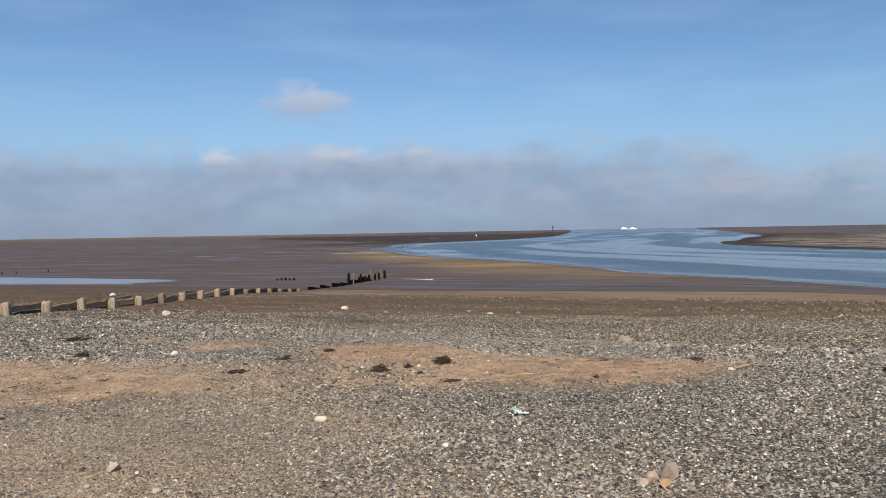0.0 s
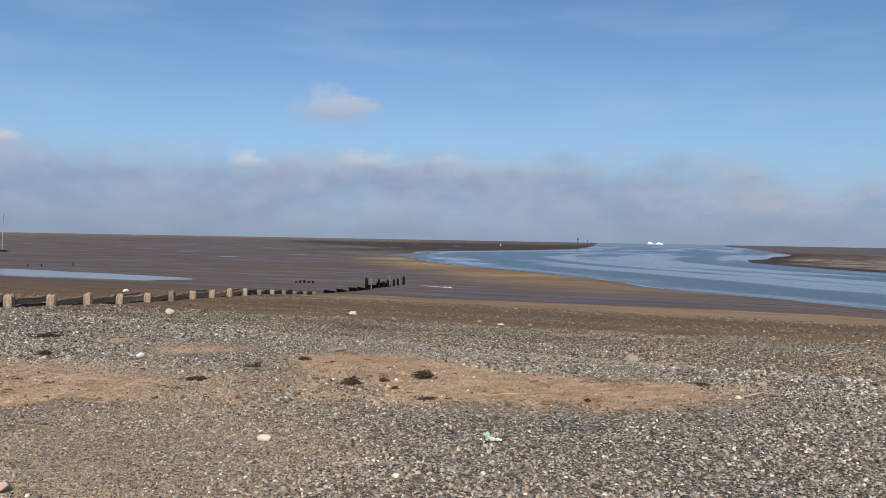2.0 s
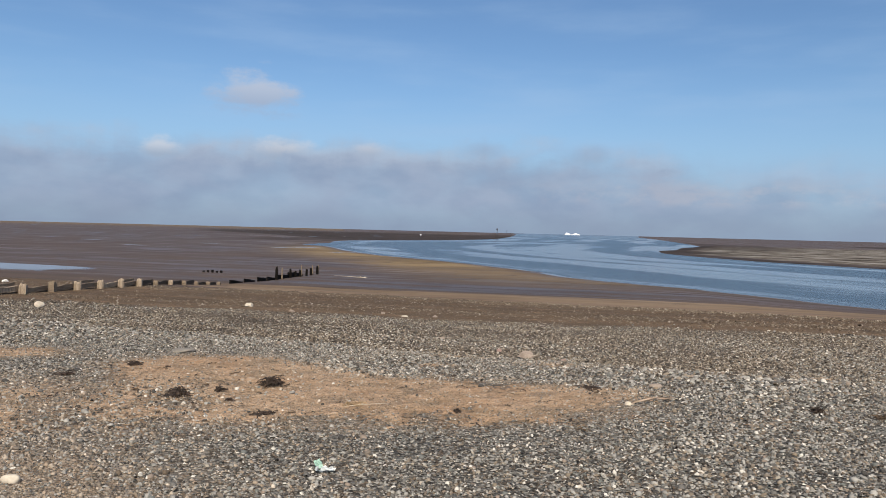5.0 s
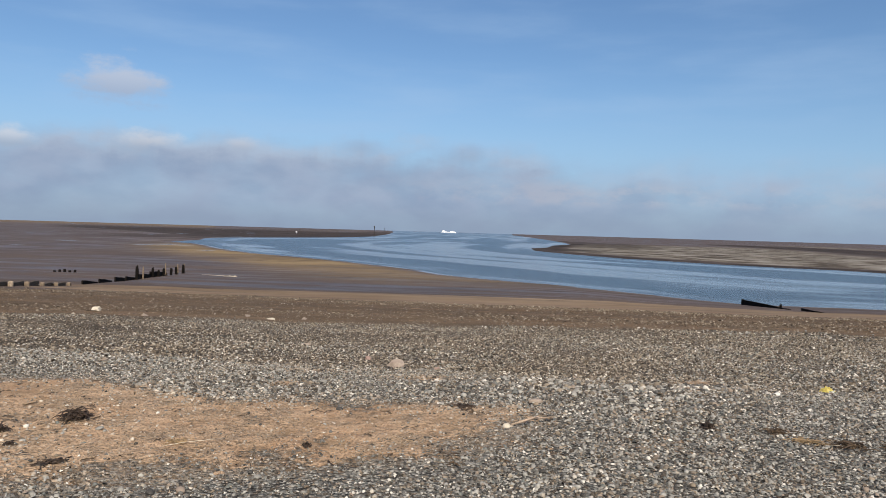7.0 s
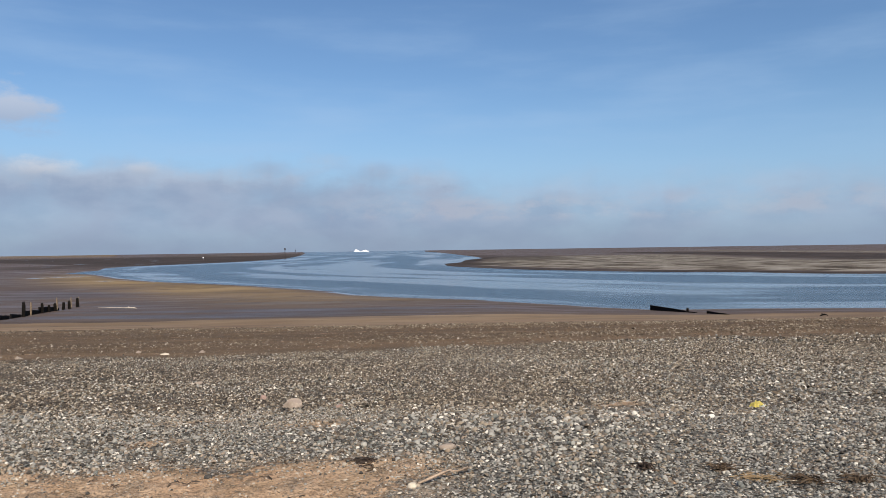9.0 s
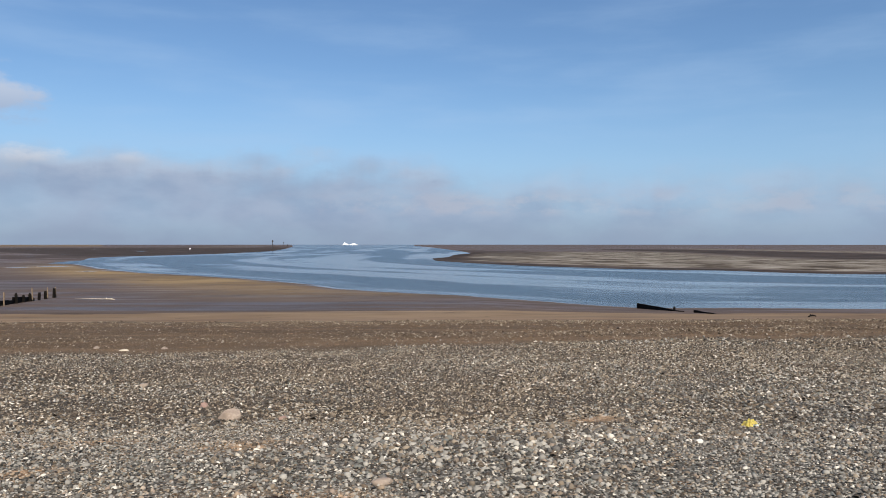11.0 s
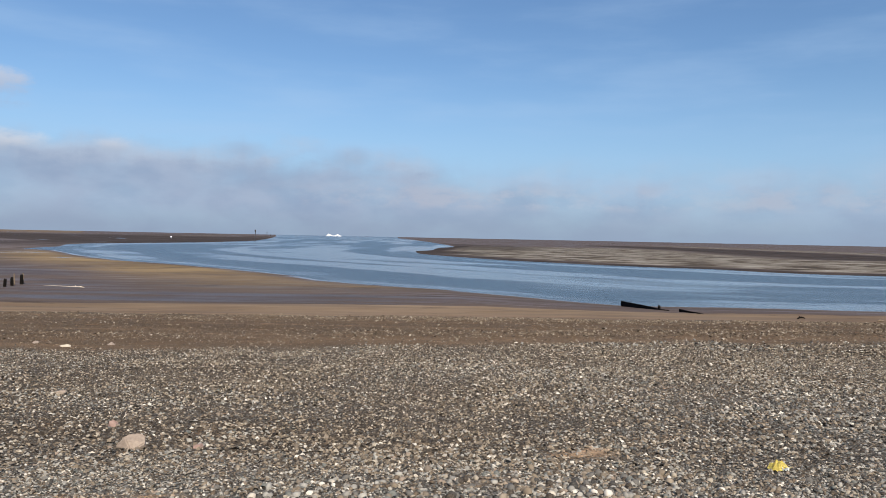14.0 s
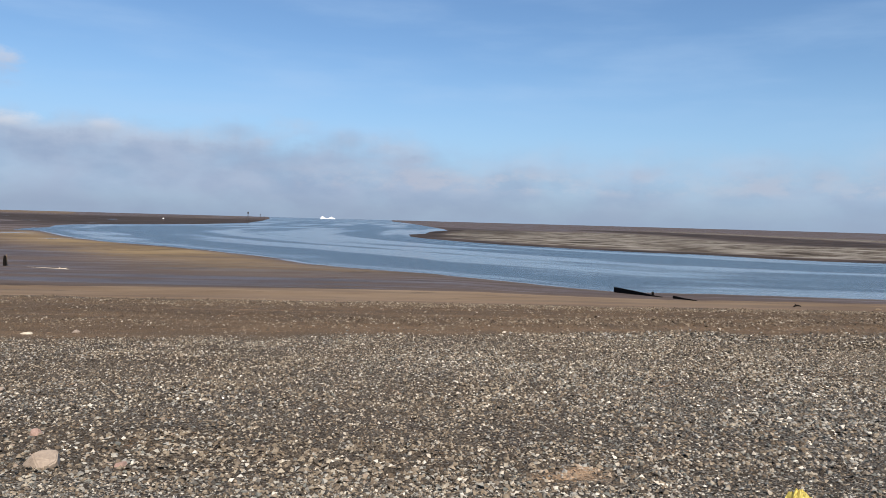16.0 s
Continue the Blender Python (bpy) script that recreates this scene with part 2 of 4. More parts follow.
    # pits between the grains, their shade painted as a darker tone
    pits = n.span(n.noise(at, 46.0, 4.0, 0.7), 0.52, 0.66)
    silt = n.mix(n.math("MULTIPLY", pits, 0.75), silt, (0.085, 0.060, 0.040, 1))
    bare = n.math("MULTIPLY", n.span(lr[0], 0.46, 0.54), n.span(loose.outputs["Distance"], 0.55, 0.38))
    silt = n.mix(n.math("MULTIPLY", bare, 0.9), silt, n.ramp(lr[1], STONE_STOPS, "CONSTANT"))
    top = n.mix(n.math("MULTIPLY", drowned, 1.15, clamp=True), top, silt)
    gritty = n.math("MULTIPLY", n.span(n.noise(at, 2.3, 6.0, 0.75), 0.50, 0.60), sandy)
    top = n.mix(n.math("MULTIPLY", gritty, 0.75), top, n.mix(n.math("MULTIPLY", bare, 0.8), n.mix(pits, (0.27, 0.195, 0.130, 1), (0.10, 0.072, 0.050, 1)), n.ramp(lr[1], STONE_STOPS, "CONSTANT")))
    # tidal flat
    streak = n.noise(n.scaled(at, (0.07, 0.11, 1.0)), 1.0, 5.0, 0.6)
    streak2 = n.noise(n.scaled(at, (0.017, 0.024, 1.0)), 1.0, 5.0, 0.6)
    mud = n.mix(n.span(streak, 0.30, 0.72), (0.064, 0.049, 0.045, 1), (0.086, 0.065, 0.058, 1))
    mud = n.mix(n.span(streak2, 0.44, 0.70, 0.0, 0.6), mud, (0.058, 0.045, 0.038, 1))
    mud = n.mix(zb[0], mud, n.mix(n.span(streak, 0.36, 0.6), (0.095, 0.068, 0.040, 1), (0.190, 0.137, 0.075, 1)))
    axes = n.add("ShaderNodeSeparateXYZ", {0: at}).outputs
    along = n.math("SUBTRACT", n.math("MULTIPLY", axes[0], 0.82), n.math("MULTIPLY", axes[1], 0.57))
    deep = n.math("ADD", n.math("MULTIPLY", axes[0], 0.57), n.math("MULTIPLY", axes[1], 0.82))
    shells = n.noise(n.vec(n.math("MULTIPLY", along, 0.05), n.math("MULTIPLY", deep, 0.048)), 1.6, 7.0, 0.74)
    mud = n.mix(zb[2], mud, n.ramp(shells, [(0.40, (0.034, 0.027, 0.020)), (0.46, (0.076, 0.061, 0.047)), (0.51, (0.140, 0.125, 0.105)), (0.58, (0.190, 0.174, 0.152)), (0.68, (0.28, 0.262, 0.238))]))
    mud = n.mix(zb[1], mud, n.mix(n.span(streak, 0.4, 0.6), (0.018, 0.014, 0.012, 1), (0.042, 0.031, 0.025, 1)))
    band = n.mix(n.span(streak, 0.35, 0.65), (0.138, 0.096, 0.063, 1), (0.208, 0.152, 0.103, 1))
    wob = n.math("MULTIPLY", n.math("SUBTRACT", n.noise(n.scaled(at, (0.25, 0.6, 1)), 1.0, 6.0, 0.65), 0.5), 0.9)
    mud = n.mix(n.span(n.math("ADD", zc[1], wob), 0.35, 0.65), mud, band)
    swash = n.noise(n.vec(n.math("MULTIPLY", lengthways, 0.035), n.math("MULTIPLY", downways, 0.30)), 1.0, 7.0, 0.65)
    mud = n.mix(n.math("MULTIPLY", n.math("MULTIPLY", n.span(swash, 0.42, 0.62), 0.55), n.math("SUBTRACT", 1.0, n.math("MAXIMUM", zb[1], zb[2]))), mud, n.mix(zb[0], (0.098, 0.074, 0.060, 1), (0.24, 0.170, 0.088, 1)))
    lumps = n.span(n.noise(n.scaled(at, (0.22, 0.34, 1.0)), 1.0, 7.0, 0.72), 0.58, 0.66)
    mud = n.mix(n.math("MULTIPLY", lumps, 0.5), mud, (0.030, 0.022, 0.016, 1))
    low = n.span(n.math("ADD", za[0], n.math("MULTIPLY", wob, 0.5)), 0.40, 0.60)
    colour = n.mix(low, mud, top)
    # wetness: zc blue
    wetness = n.math("MULTIPLY", n.math("MULTIPLY", zc[2], n.span(swash, 0.60, 0.44, 0.45, 1.0)), n.span(n.math("ADD", n.math("MULTIPLY", streak, 0.6), n.math("MULTIPLY", streak2, 0.4)), 0.28, 0.68, 0.30, 0.95))
    rough_mud = n.span(wetness, 0.0, 1.0, 0.95, 0.42)
    rough = n.math("ADD", n.math("MULTIPLY", low, 0.85), n.math("MULTIPLY", n.math("SUBTRACT", 1.0, low), rough_mud))
    # pools
    pool = n.add("ShaderNodeAttribute", attribute_name="pool").outputs["Fac"]
    pool_f = n.span(n.math("ADD", pool, n.math("MULTIPLY", n.math("SUBTRACT", streak, 0.5), 1.4)), 0.42, 0.60)
    rough = n.math("ADD", n.math("MULTIPLY", rough, n.math("SUBTRACT", 1.0, pool_f)), n.math("MULTIPLY", pool_f, 0.06))
    colour = n.mix(n.math("MULTIPLY", pool_f, 0.5), colour, (0.06, 0.055, 0.05, 1))
    stones_h = n.math("MULTIPLY", n.math("MULTIPLY", n.math("SUBTRACT", 1.0, n.math("ADD", n.math("MULTIPLY", cell.outputs["Distance"], 0.7), n.math("MULTIPLY", cell2.outputs["Distance"], 0.3))), low), n.math("SUBTRACT", 1.0, n.math("MULTIPLY", sandy, 0.85)))
    ripple = n.math("MULTIPLY", n.math("MULTIPLY", n.math("SUBTRACT", 1.0, pool_f), n.math("SUBTRACT", 1.0, low)), n.math("MULTIPLY", n.noise(n.scaled(at, (0.8, 2.2, 1.0)), 1.0, 5.0, 0.6), 1.2))
    height = n.math("ADD", n.math("ADD", stones_h, ripple), n.math("MULTIPLY", n.math("ADD", n.math("MULTIPLY", small, 0.8), n.math("MULTIPLY", n.noise(at, 3.2, 4.0, 0.6), n.math("MULTIPLY", n.math("MAXIMUM", sandy, n.math("MULTIPLY", za[2], 0.7)), 2.8))), low))
    height = n.math("ADD", height, n.math("MULTIPLY", n.math("MULTIPLY", za[2], low), n.math("SUBTRACT", n.math("MULTIPLY", bare, 0.5), n.math("MULTIPLY", pits, 0.5))))
    gloss = n.math("ADD", n.math("ADD", 0.07, n.math("MULTIPLY", pool_f, 0.45)), n.math("MULTIPLY", wetness, 0.13))
    finish(n, colour, rough, height, 1.0, 0.03, gloss)
    return m


GROUND = ground_material()


def water_material():
    m, n = material("sea_water")
    at = n.add("ShaderNodeNewGeometry").outputs["Position"]
    flow = n.add("ShaderNodeAttribute", attribute_name="flow").outputs["Vector"]
    swirl = n.noise(flow, 1.0, 5.0, 0.55)
    calm = n.noise(n.scaled(at, (0.05, 0.06, 1.0)), 1.0, 4.0, 0.5)
    chop = n.math("ADD", n.noise(n.scaled(at, (0.9, 1.8, 1.0)), 1.0, 4.0, 0.6), n.math("MULTIPLY", n.noise(n.scaled(at, (3.2, 5.0, 1.0)), 1.0, 3.0, 0.6), 0.35))
    slick = n.span(n.math("ADD", n.math("MULTIPLY", swirl, 0.8), n.math("MULTIPLY", calm, 0.2)), 0.45, 0.60)
    b = n.add("ShaderNodeBsdfPrincipled", {"Base Color": n.mix(slick, (0.030, 0.043, 0.055, 1), (0.092, 0.108, 0.124, 1)), "Roughness": n.span(slick, 0.0, 1.0, 0.26, 0.15), "IOR": 1.333})
    bump = n.add("ShaderNodeBump", {"Height": chop, "Strength": n.span(slick, 0.0, 1.0, 0.8, 0.35), "Distance": 0.16})
    n.put(b.inputs["Normal"], bump.outputs[0])
    n.add("ShaderNodeOutputMaterial", {"Surface": b.outputs[0]})
    return m


WATER = water_material()
WOOD_PALE = simple("weathered_timber", (0.12, 0.088, 0.058), (0.40, 0.32, 0.235), 14.0, 0.8, 0.8, 0.02, (6, 6, 0.8))
WOOD_BROWN = simple("brown_timber", (0.085, 0.062, 0.042), (0.23, 0.175, 0.12), 16.0, 0.8, 0.8, 0.02, (1, 1, 5))
WOOD_WET = simple("wet_black_timber", (0.003, 0.0026, 0.0024), (0.010, 0.008, 0.0065), 18.0, 0.8, 0.6, 0.02, spec=0.08)
# dark tone for damp seaward boards and for painted shade under the others
WOOD_DAMP_SHADE = simple("damp_and_shaded_timber", (0.022, 0.017, 0.012), (0.075, 0.055, 0.038), 16.0, 0.8, 0.8, 0.02, (1, 1, 5))
WOOD_BLEACHED = simple("bleached_driftwood", (0.34, 0.28, 0.20), (0.62, 0.55, 0.44), 60.0, 0.75, 0.4, 0.004)
WOOD_DRY = simple("dry_tan_driftwood", (0.20, 0.145, 0.10), (0.42, 0.32, 0.24), 60.0, 0.8, 0.4, 0.004)
WEED = simple("dried_seaweed", (0.012, 0.008, 0.006), (0.055, 0.034, 0.022), 40.0, 0.7)
WEED_BROWN = simple("brown_strandline_weed", (0.030, 0.019, 0.011), (0.10, 0.065, 0.036), 40.0, 0.75)
STRAW = simple("dry_reed_stalk", (0.16, 0.105, 0.055), (0.34, 0.24, 0.13), 60.0, 0.75)
CREAM = simple("cream_stone", (0.38, 0.33, 0.255), (0.54, 0.48, 0.39), 45.0, 0.75)
BUFF = simple("buff_sandstone", (0.205, 0.162, 0.128), (0.32, 0.262, 0.213), 40.0, 0.85)
GREY_STONE = simple("grey_sandstone", (0.13, 0.118, 0.10), (0.24, 0.215, 0.18), 40.0, 0.85)
TAN = simple("tan_sandstone", (0.25, 0.155, 0.085), (0.38, 0.25, 0.14), 40.0, 0.85)
PINK = simple("pinkish_sandstone", (0.27, 0.20, 0.158), (0.38, 0.295, 0.24), 40.0, 0.85)
RED = simple("worn_red_brick", (0.23, 0.15, 0.122), (0.32, 0.225, 0.19), 50.0, 0.85)
CHALK = simple("white_stone", (0.48, 0.46, 0.42), (0.64, 0.62, 0.58), 40.0, 0.7)
PLASTIC_W = simple("white_plastic_film", (0.66, 0.70, 0.69), (0.82, 0.84, 0.83), 30.0, 0.35, 0.3)
PLASTIC_G = simple("green_plastic_film", (0.36, 0.58, 0.47), (0.55, 0.72, 0.64), 30.0, 0.35, 0.3)
PLASTIC_Y = simple("yellow_plastic_film", (0.62, 0.50, 0.10), (0.78, 0.68, 0.22), 30.0, 0.35, 0.3)
SHIP_WHITE = simple("white_ship_paint", (0.78, 0.80, 0.82), (0.86, 0.87, 0.88), 0.3, 0.45, 0.05)
SHIP_BLUE = simple("blue_hull_paint", (0.10, 0.16, 0.28), (0.14, 0.21, 0.34), 0.3, 0.45, 0.05)
GLASS_DARK = simple("dark_ship_glazing", (0.05, 0.07, 0.09), (0.09, 0.11, 0.14), 0.5, 0.2, 0.05)
STEEL = simple("weathered_grey_steel", (0.17, 0.18, 0.20), (0.30, 0.31, 0.33), 2.0, 0.6)
IRON = simple("tarred_iron", (0.022, 0.020, 0.022), (0.055, 0.050, 0.050), 3.0, 0.7)

# ---- plan ----
ACROSS = (0.355, 0.935)  # the way down the beach
PROFILE = ([-80, 10.9, 11.6, 12.4, 13.5, 17.4, 25, 36.8, 46, 57, 63, 77, 90, 6000], [0.02, 0.0, -0.10, -0.25, -0.40, -0.79, -1.26, -1.76, -2.45, -2.95, -3.10, -3.52, -3.62, -3.62])
WATER_Z = -3.8
NEAR_BANK = [(-16.6, 224), (-13.4, 210), (-7.3, 180.4), (-0.3, 156.8), (8.1, 139.6), (15.6, 123), (19.8, 112), (22, 103), (23.4, 92.8), (26.9, 85.6), (30.5, 79.9), (35.2, 70.8), (38.6, 61.8), (40.6, 58), (47.7, 55), (59.2, 49.9), (80, 41), (240, -40)]
FAR_RIGHT = [(260, 30), (140, 88), (117, 104), (111.8, 111.8), (109, 126), (102, 132), (95.7, 143), (90.5, 158), (86, 170), (84.4, 193), (84.5, 215), (86, 231), (98.2, 267), (113, 288), (137.7, 345), (168, 395), (191, 457), (272, 701), (439, 1224), (656, 1942), (1590, 4700)]
FAR_LEFT = [(776, 4637), (300, 1750), (142, 868), (83, 570), (60, 499), (37, 434), (7, 381), (-15.4, 341), (-21.1, 317), (-19.7, 275), (-26, 236)]
CHANNEL = np.array(NEAR_BANK + FAR_RIGHT + FAR_LEFT, float)
SAND_MAIN = np.array([(-1.8, 9.4), (-1.1, 10.2), (-0.2, 10.4), (0.4, 9.8), (1.5, 9.5), (2.7, 9.3), (3.5, 9.0), (3.2, 8.3), (2.4, 7.85), (1.2, 7.75), (0.2, 7.5), (-0.7, 7.0), (-1.4, 6.8), (-2.1, 7.1), (-2.2, 8.2), (-1.6, 8.8)])
SAND_LEFT = np.array([(-8.0, 9.8), (-5.3, 9.0), (-3.7, 8.5), (-2.4, 8.2), (-2.2, 7.2), (-3.3, 6.7), (-3.9, 6.5), (-7.5, 7.6)])
SAND_BITS = [(-2.9, 10.0, 0.75, 0.40), (-4.2, 10.5, 0.45, 0.2), (1.6, 10.25, 0.25, 0.13), (6.95, 11.72, 0.36, 0.24), (5.4, 10.6, 0.3, 0.15), (3.0, 10.7, 0.5, 0.2), (1.9, 11.2, 0.4, 0.16)]


def within_ring(p, ring):
    """Signed distance to a closed outline, positive inside."""
    best, inside = np.full(len(p), 1e18), np.zeros(len(p), bool)
    for a, b in zip(ring, np.roll(ring, -1, 0)):
        d = b - a
        u = np.clip(((p - a) @ d) / (d @ d), 0, 1)
        best = np.minimum(best, ((p - a - u[:, None] * d) ** 2).sum(1))
        cross = (a[1] > p[:, 1]) != (b[1] > p[:, 1])
        inside ^= cross & (p[:, 0] < d[0] * (p[:, 1] - a[1]) / (d[1] if d[1] else 1e-9) + a[0])
    return np.where(inside, 1, -1) * np.sqrt(best)


def step(v, lo, hi):
    t = np.clip((v - lo) / (hi - lo), 0, 1)
    return t * t * (3 - 2 * t)


def waves(x, y, size, seed=0.0):
    """Smooth undulation of about -1 to 1."""
    a, b = x / size, y / size
    return (np.sin(a * 1.7 + 1.3 * np.sin(b * 1.1 + seed) + seed) + np.sin(b * 2.1 + 1.7 * np.sin(a * 0.9 + 2 * seed)) + 0.6 * np.sin(3.3 * a - 2.7 * b + seed) + 0.4 * np.sin(5.9 * a + 5.1 * b + 3 * seed)) / 3.0


def seaward(x, y):
    return ACROSS[0] * x + ACROSS[1] * y


def past_shingle(x, y):
    """Metres past the foot of the coarse shingle, where brown gravel begins."""
    return seaward(x, y) - 24.4 - 0.235 * np.clip(x, -12, 40) + 0.7 * waves(x, y, 2.6, 6.0)


def shore(x, y):
    """Metres down the beach, by the line where gravel gives way to sand."""
    return seaward(x, y) - 0.14 * np.clip(x, -10, 40) + 0.35 * waves(x, y, 3.5, 51.0)


def warmth(x, y):
    """Browner shingle down the slope, greyer again towards the right-hand crest."""
    s = seaward(x, y)
    return step(s, 10.5, 14.5) * (1 - 0.55 * step(x, 6.0, 12.0) * step(-s, -24.0, -17.0)) * np.clip(0.85 + 0.4 * waves(x, y, 2.2, 41.0), 0.3, 1)


def sand_cover(x, y):
    p = np.stack([x, y], 1)
    f = np.maximum(step(within_ring(p, SAND_MAIN), -0.5, 0.55), step(within_ring(p, SAND_LEFT), -0.6, 0.4) * np.clip(0.92 + 0.4 * waves(x, y, 0.8, 21.0), 0, 1))
    f *= 1 - 0.42 * step(-x, -0.5, 0.8) * step(x, -2.3, -1.4) * step(-y, -9.1, -8.5)
    for cx, cy, rx, ry in SAND_BITS:
        f = np.maximum(f, (0.95 if cx > 6 else 0.62) * step(1.4 - np.hypot((x - cx) / rx, (y - cy) / ry), 0, 0.9))
    return f


def sandy_gravel(x, y):
    """Where grit lies half drowned in sand, landward of the sand patches."""
    edge = np.interp(y, [-5, 4.4, 5.4, 6.0, 6.6, 7.2, 9.0], [2.0, 1.1, 1.0, 0.2, -0.6, -0.9, -0.9])
    return step(edge - x + 0.7 * waves(x, y, 0.9, 5.0), -1.5, 2.2) * step(-y, -9.6, -8.2) * np.clip(0.78 + 0.45 * waves(x, y, 1.2, 23.0), 0.3, 1)


def coarse_berm(x, y):
    """The crest of larger grey cobbles along the top of the slope."""
    lower = np.interp(x, [-3, 0, 2, 4, 6, 12], [9.6, 10.4, 10.7, 11.0, 11.35, 11.2])
    return step(lower - y + 0.35 * waves(x, y, 0.8, 31.0), -0.35, 0.5) * (1 - sandy_gravel(x, y))


def ground_z(x, y, bank=None):
    x, y = np.atleast_1d(np.asarray(x, float)), np.atleast_1d(np.asarray(y, float))
    s = seaward(x, y)
    near = np.hypot(x, y) < 160
    z = np.interp(s, *PROFILE)
    z = (z + np.interp(s - 0.5, *PROFILE) + np.interp(s + 0.5, *PROFILE)) / 3
    z += np.where(near, 0.14 * step(-x, -1.5, 2.2) * step(-s, -13, -9), 0)
    z += np.where(s < 46, 0.018 * waves(x, y, 1.1, 1.0) + 0.03 * waves(x, y, 4.0, 2.0) * step(s, 11, 18), 0)
    z += np.where(s > 46, 0.05 * waves(x, y, 14.0, 3.0) + 0.05 * waves(x, y, 47.0, 4.0), 0)
    small = np.hypot(x, y) < 20
    if small.any():
        z[small] += 0.03 * sand_cover(x[small], y[small])
    if bank is None:
        bank = within_ring(np.stack([x, y], 1), CHANNEL)
    rise = np.where(y > 250, 0.03, 0.05)
    z = np.where(s > 50, np.minimum(z, WATER_Z - bank * rise), z)
    return np.maximum(z, -6.0)


def height_at(x, y):
    return float(ground_z(x, y)[0])


def mesh_from(name, verts, faces, mats, smooth=True):
    """A mesh from arrays of places and of equal-sided faces."""
    me = bpy.data.meshes.new(name)
    verts, faces = np.asarray(verts, np.float32), np.asarray(faces, np.int32)
    k = faces.shape[1]
    me.vertices.add(len(verts))
    me.vertices.foreach_set("co", verts.ravel())
    me.loops.add(faces.size)
    me.loops.foreach_set("vertex_index", faces.ravel())
    me.polygons.add(len(faces))
    me.polygons.foreach_set("loop_start", np.arange(0, faces.size, k, dtype=np.int32))
    me.update(calc_edges=True)
    me.validate()
    me.polygons.foreach_set("use_smooth", np.full(len(me.polygons), smooth))
    for m in mats:
        me.materials.append(m)
    return me


# ---- ground: one sheet from the beach to the horizon ----
ORIGIN = np.array([1.0, -2.0])
turns = np.radians(np.r_[np.arange(-42, 62, 0.25), np.arange(62, 318, 8)])
rings = np.r_[0.002, 0.4, 1.2, 2.4, 3.4, 1 / np.arange(1 / 4.2, 1 / 50, -0.0014), 1 / np.arange(1 / 50, 1 / 4800, -0.0001), 4900]
rr, aa = np.meshgrid(rings, turns, indexing="ij")
gx, gy = (ORIGIN[0] + rr * np.sin(aa)).ravel(), (ORIGIN[1] + rr * np.cos(aa)).ravel()
bank = within_ring(np.stack([gx, gy], 1), CHANNEL)
gz = ground_z(gx, gy, bank)
nr, na = len(rings), len(turns)
ids = np.arange(nr * na).reshape(nr, na)
nxt = np.roll(ids, -1, 1)
quads = np.stack([ids[:-1], ids[1:], nxt[1:], nxt[:-1]], -1).reshape(-1, 4)[:, ::-1]
sheet = mesh_from("ground", np.stack([gx, gy, gz], 1), quads, [GROUND])
ground = tagged(new("ground", sheet), "shingle beach running down to sand and wet tidal mud", "ground", kind="structure")
s = seaward(gx, gy)
near = np.hypot(gx, gy) < 60
down = shore(gx, gy)
is_beach = step(-down, -38.8, -36.8)
cover = np.zeros(len(gx))
cover[near] = sand_cover(gx[near], gy[near])
mixed = sandy_gravel(gx, gy) * is_beach
mixed = np.maximum(mixed, 0.5 * step(np.where(near, 1.0, 0) * cover, 0.02, 0.35))
past = past_shingle(gx, gy)
brown = is_beach * (0.22 * step(past, -14.0, -3.0) + 0.78 * step(past, -1.4, 1.0))
strip = step(down, 36, 38) * step(-(down + 1.2 * waves(gx, gy, 9.0, 7.0)), -54.0, -49.5) * step(-bank, 0.5, 5.0) * (0.35 + 0.65 * step(gx, -14.0, 0.0))
# ochre bar along the near bank, dark far bank, shelly flat across the water
left_near = (gy < 260) & (gx < 70)
ochre = np.where(left_near, step(-bank, 1.0, 6.0) * step(bank, -27.0, -11.0) * step(gy, 62, 92) * step(gx, -40.0, -12.0), 0) * (0.55 + 0.45 * np.clip(waves(gx, gy, 16.0, 8.0) + 0.5, 0, 1))
ochre = np.maximum(ochre, np.where(gx < -0.06 * gy, 0.50 * step(np.hypot(gx, gy), 1100, 1900), 0))
far_side = (gy > 300) & (gx < 240)
dark = np.where(far_side, step(gx / np.maximum(gy, 1), -0.30, -0.14) * np.clip(step(-bank, 0.0, 4.0) * step(bank, -62.0, -35.0) + 0.7 * step(bank, -230.0, -190.0) * step(-bank, 130.0, 160.0), 0, 1), 0)
across = gx > 75
shelly = np.where(across & (gy < 420), step(bank, -140.0, -105.0) * step(-bank, 4.0, 14.0), 0)
shelly = np.maximum(shelly, np.where(across & (gy < 700), 0.9 * step(bank, -290.0, -270.0) * step(-bank, 215.0, 235.0), 0))
rim_dark = np.where(across & (gy < 420), step(bank, -11.0, -4.0), 0) + np.where((gx > 84) & (gx < 114) & (gy > 225) & (gy < 300), step(bank, -42, -14), 0)
rim_dark += np.where(across & (gy < 600), 1.1 * step(bank, -225.0, -205.0) * step(-bank, 118.0, 142.0), 0)
slant = gx / np.maximum(gy, 1)
dark = np.maximum(0.6 * dark, np.where((gy > 300) & (slant < 0.17), 0.85 * step(gy - np.interp(slant, [-0.2, -0.08], [600, 310]), 0, 60) * step(slant, -0.27, -0.20) * step(-gy, -1350, -850), 0))
dark = np.clip(dark + 0.8 * rim_dark, 0, 1)
shelly = np.maximum(shelly, np.where((slant > 0.01) & (slant < 0.14) & (gy > 480), 0.6 * step(-bank, 95.0, 105.0) * step(bank, -135.0, -120.0), 0))
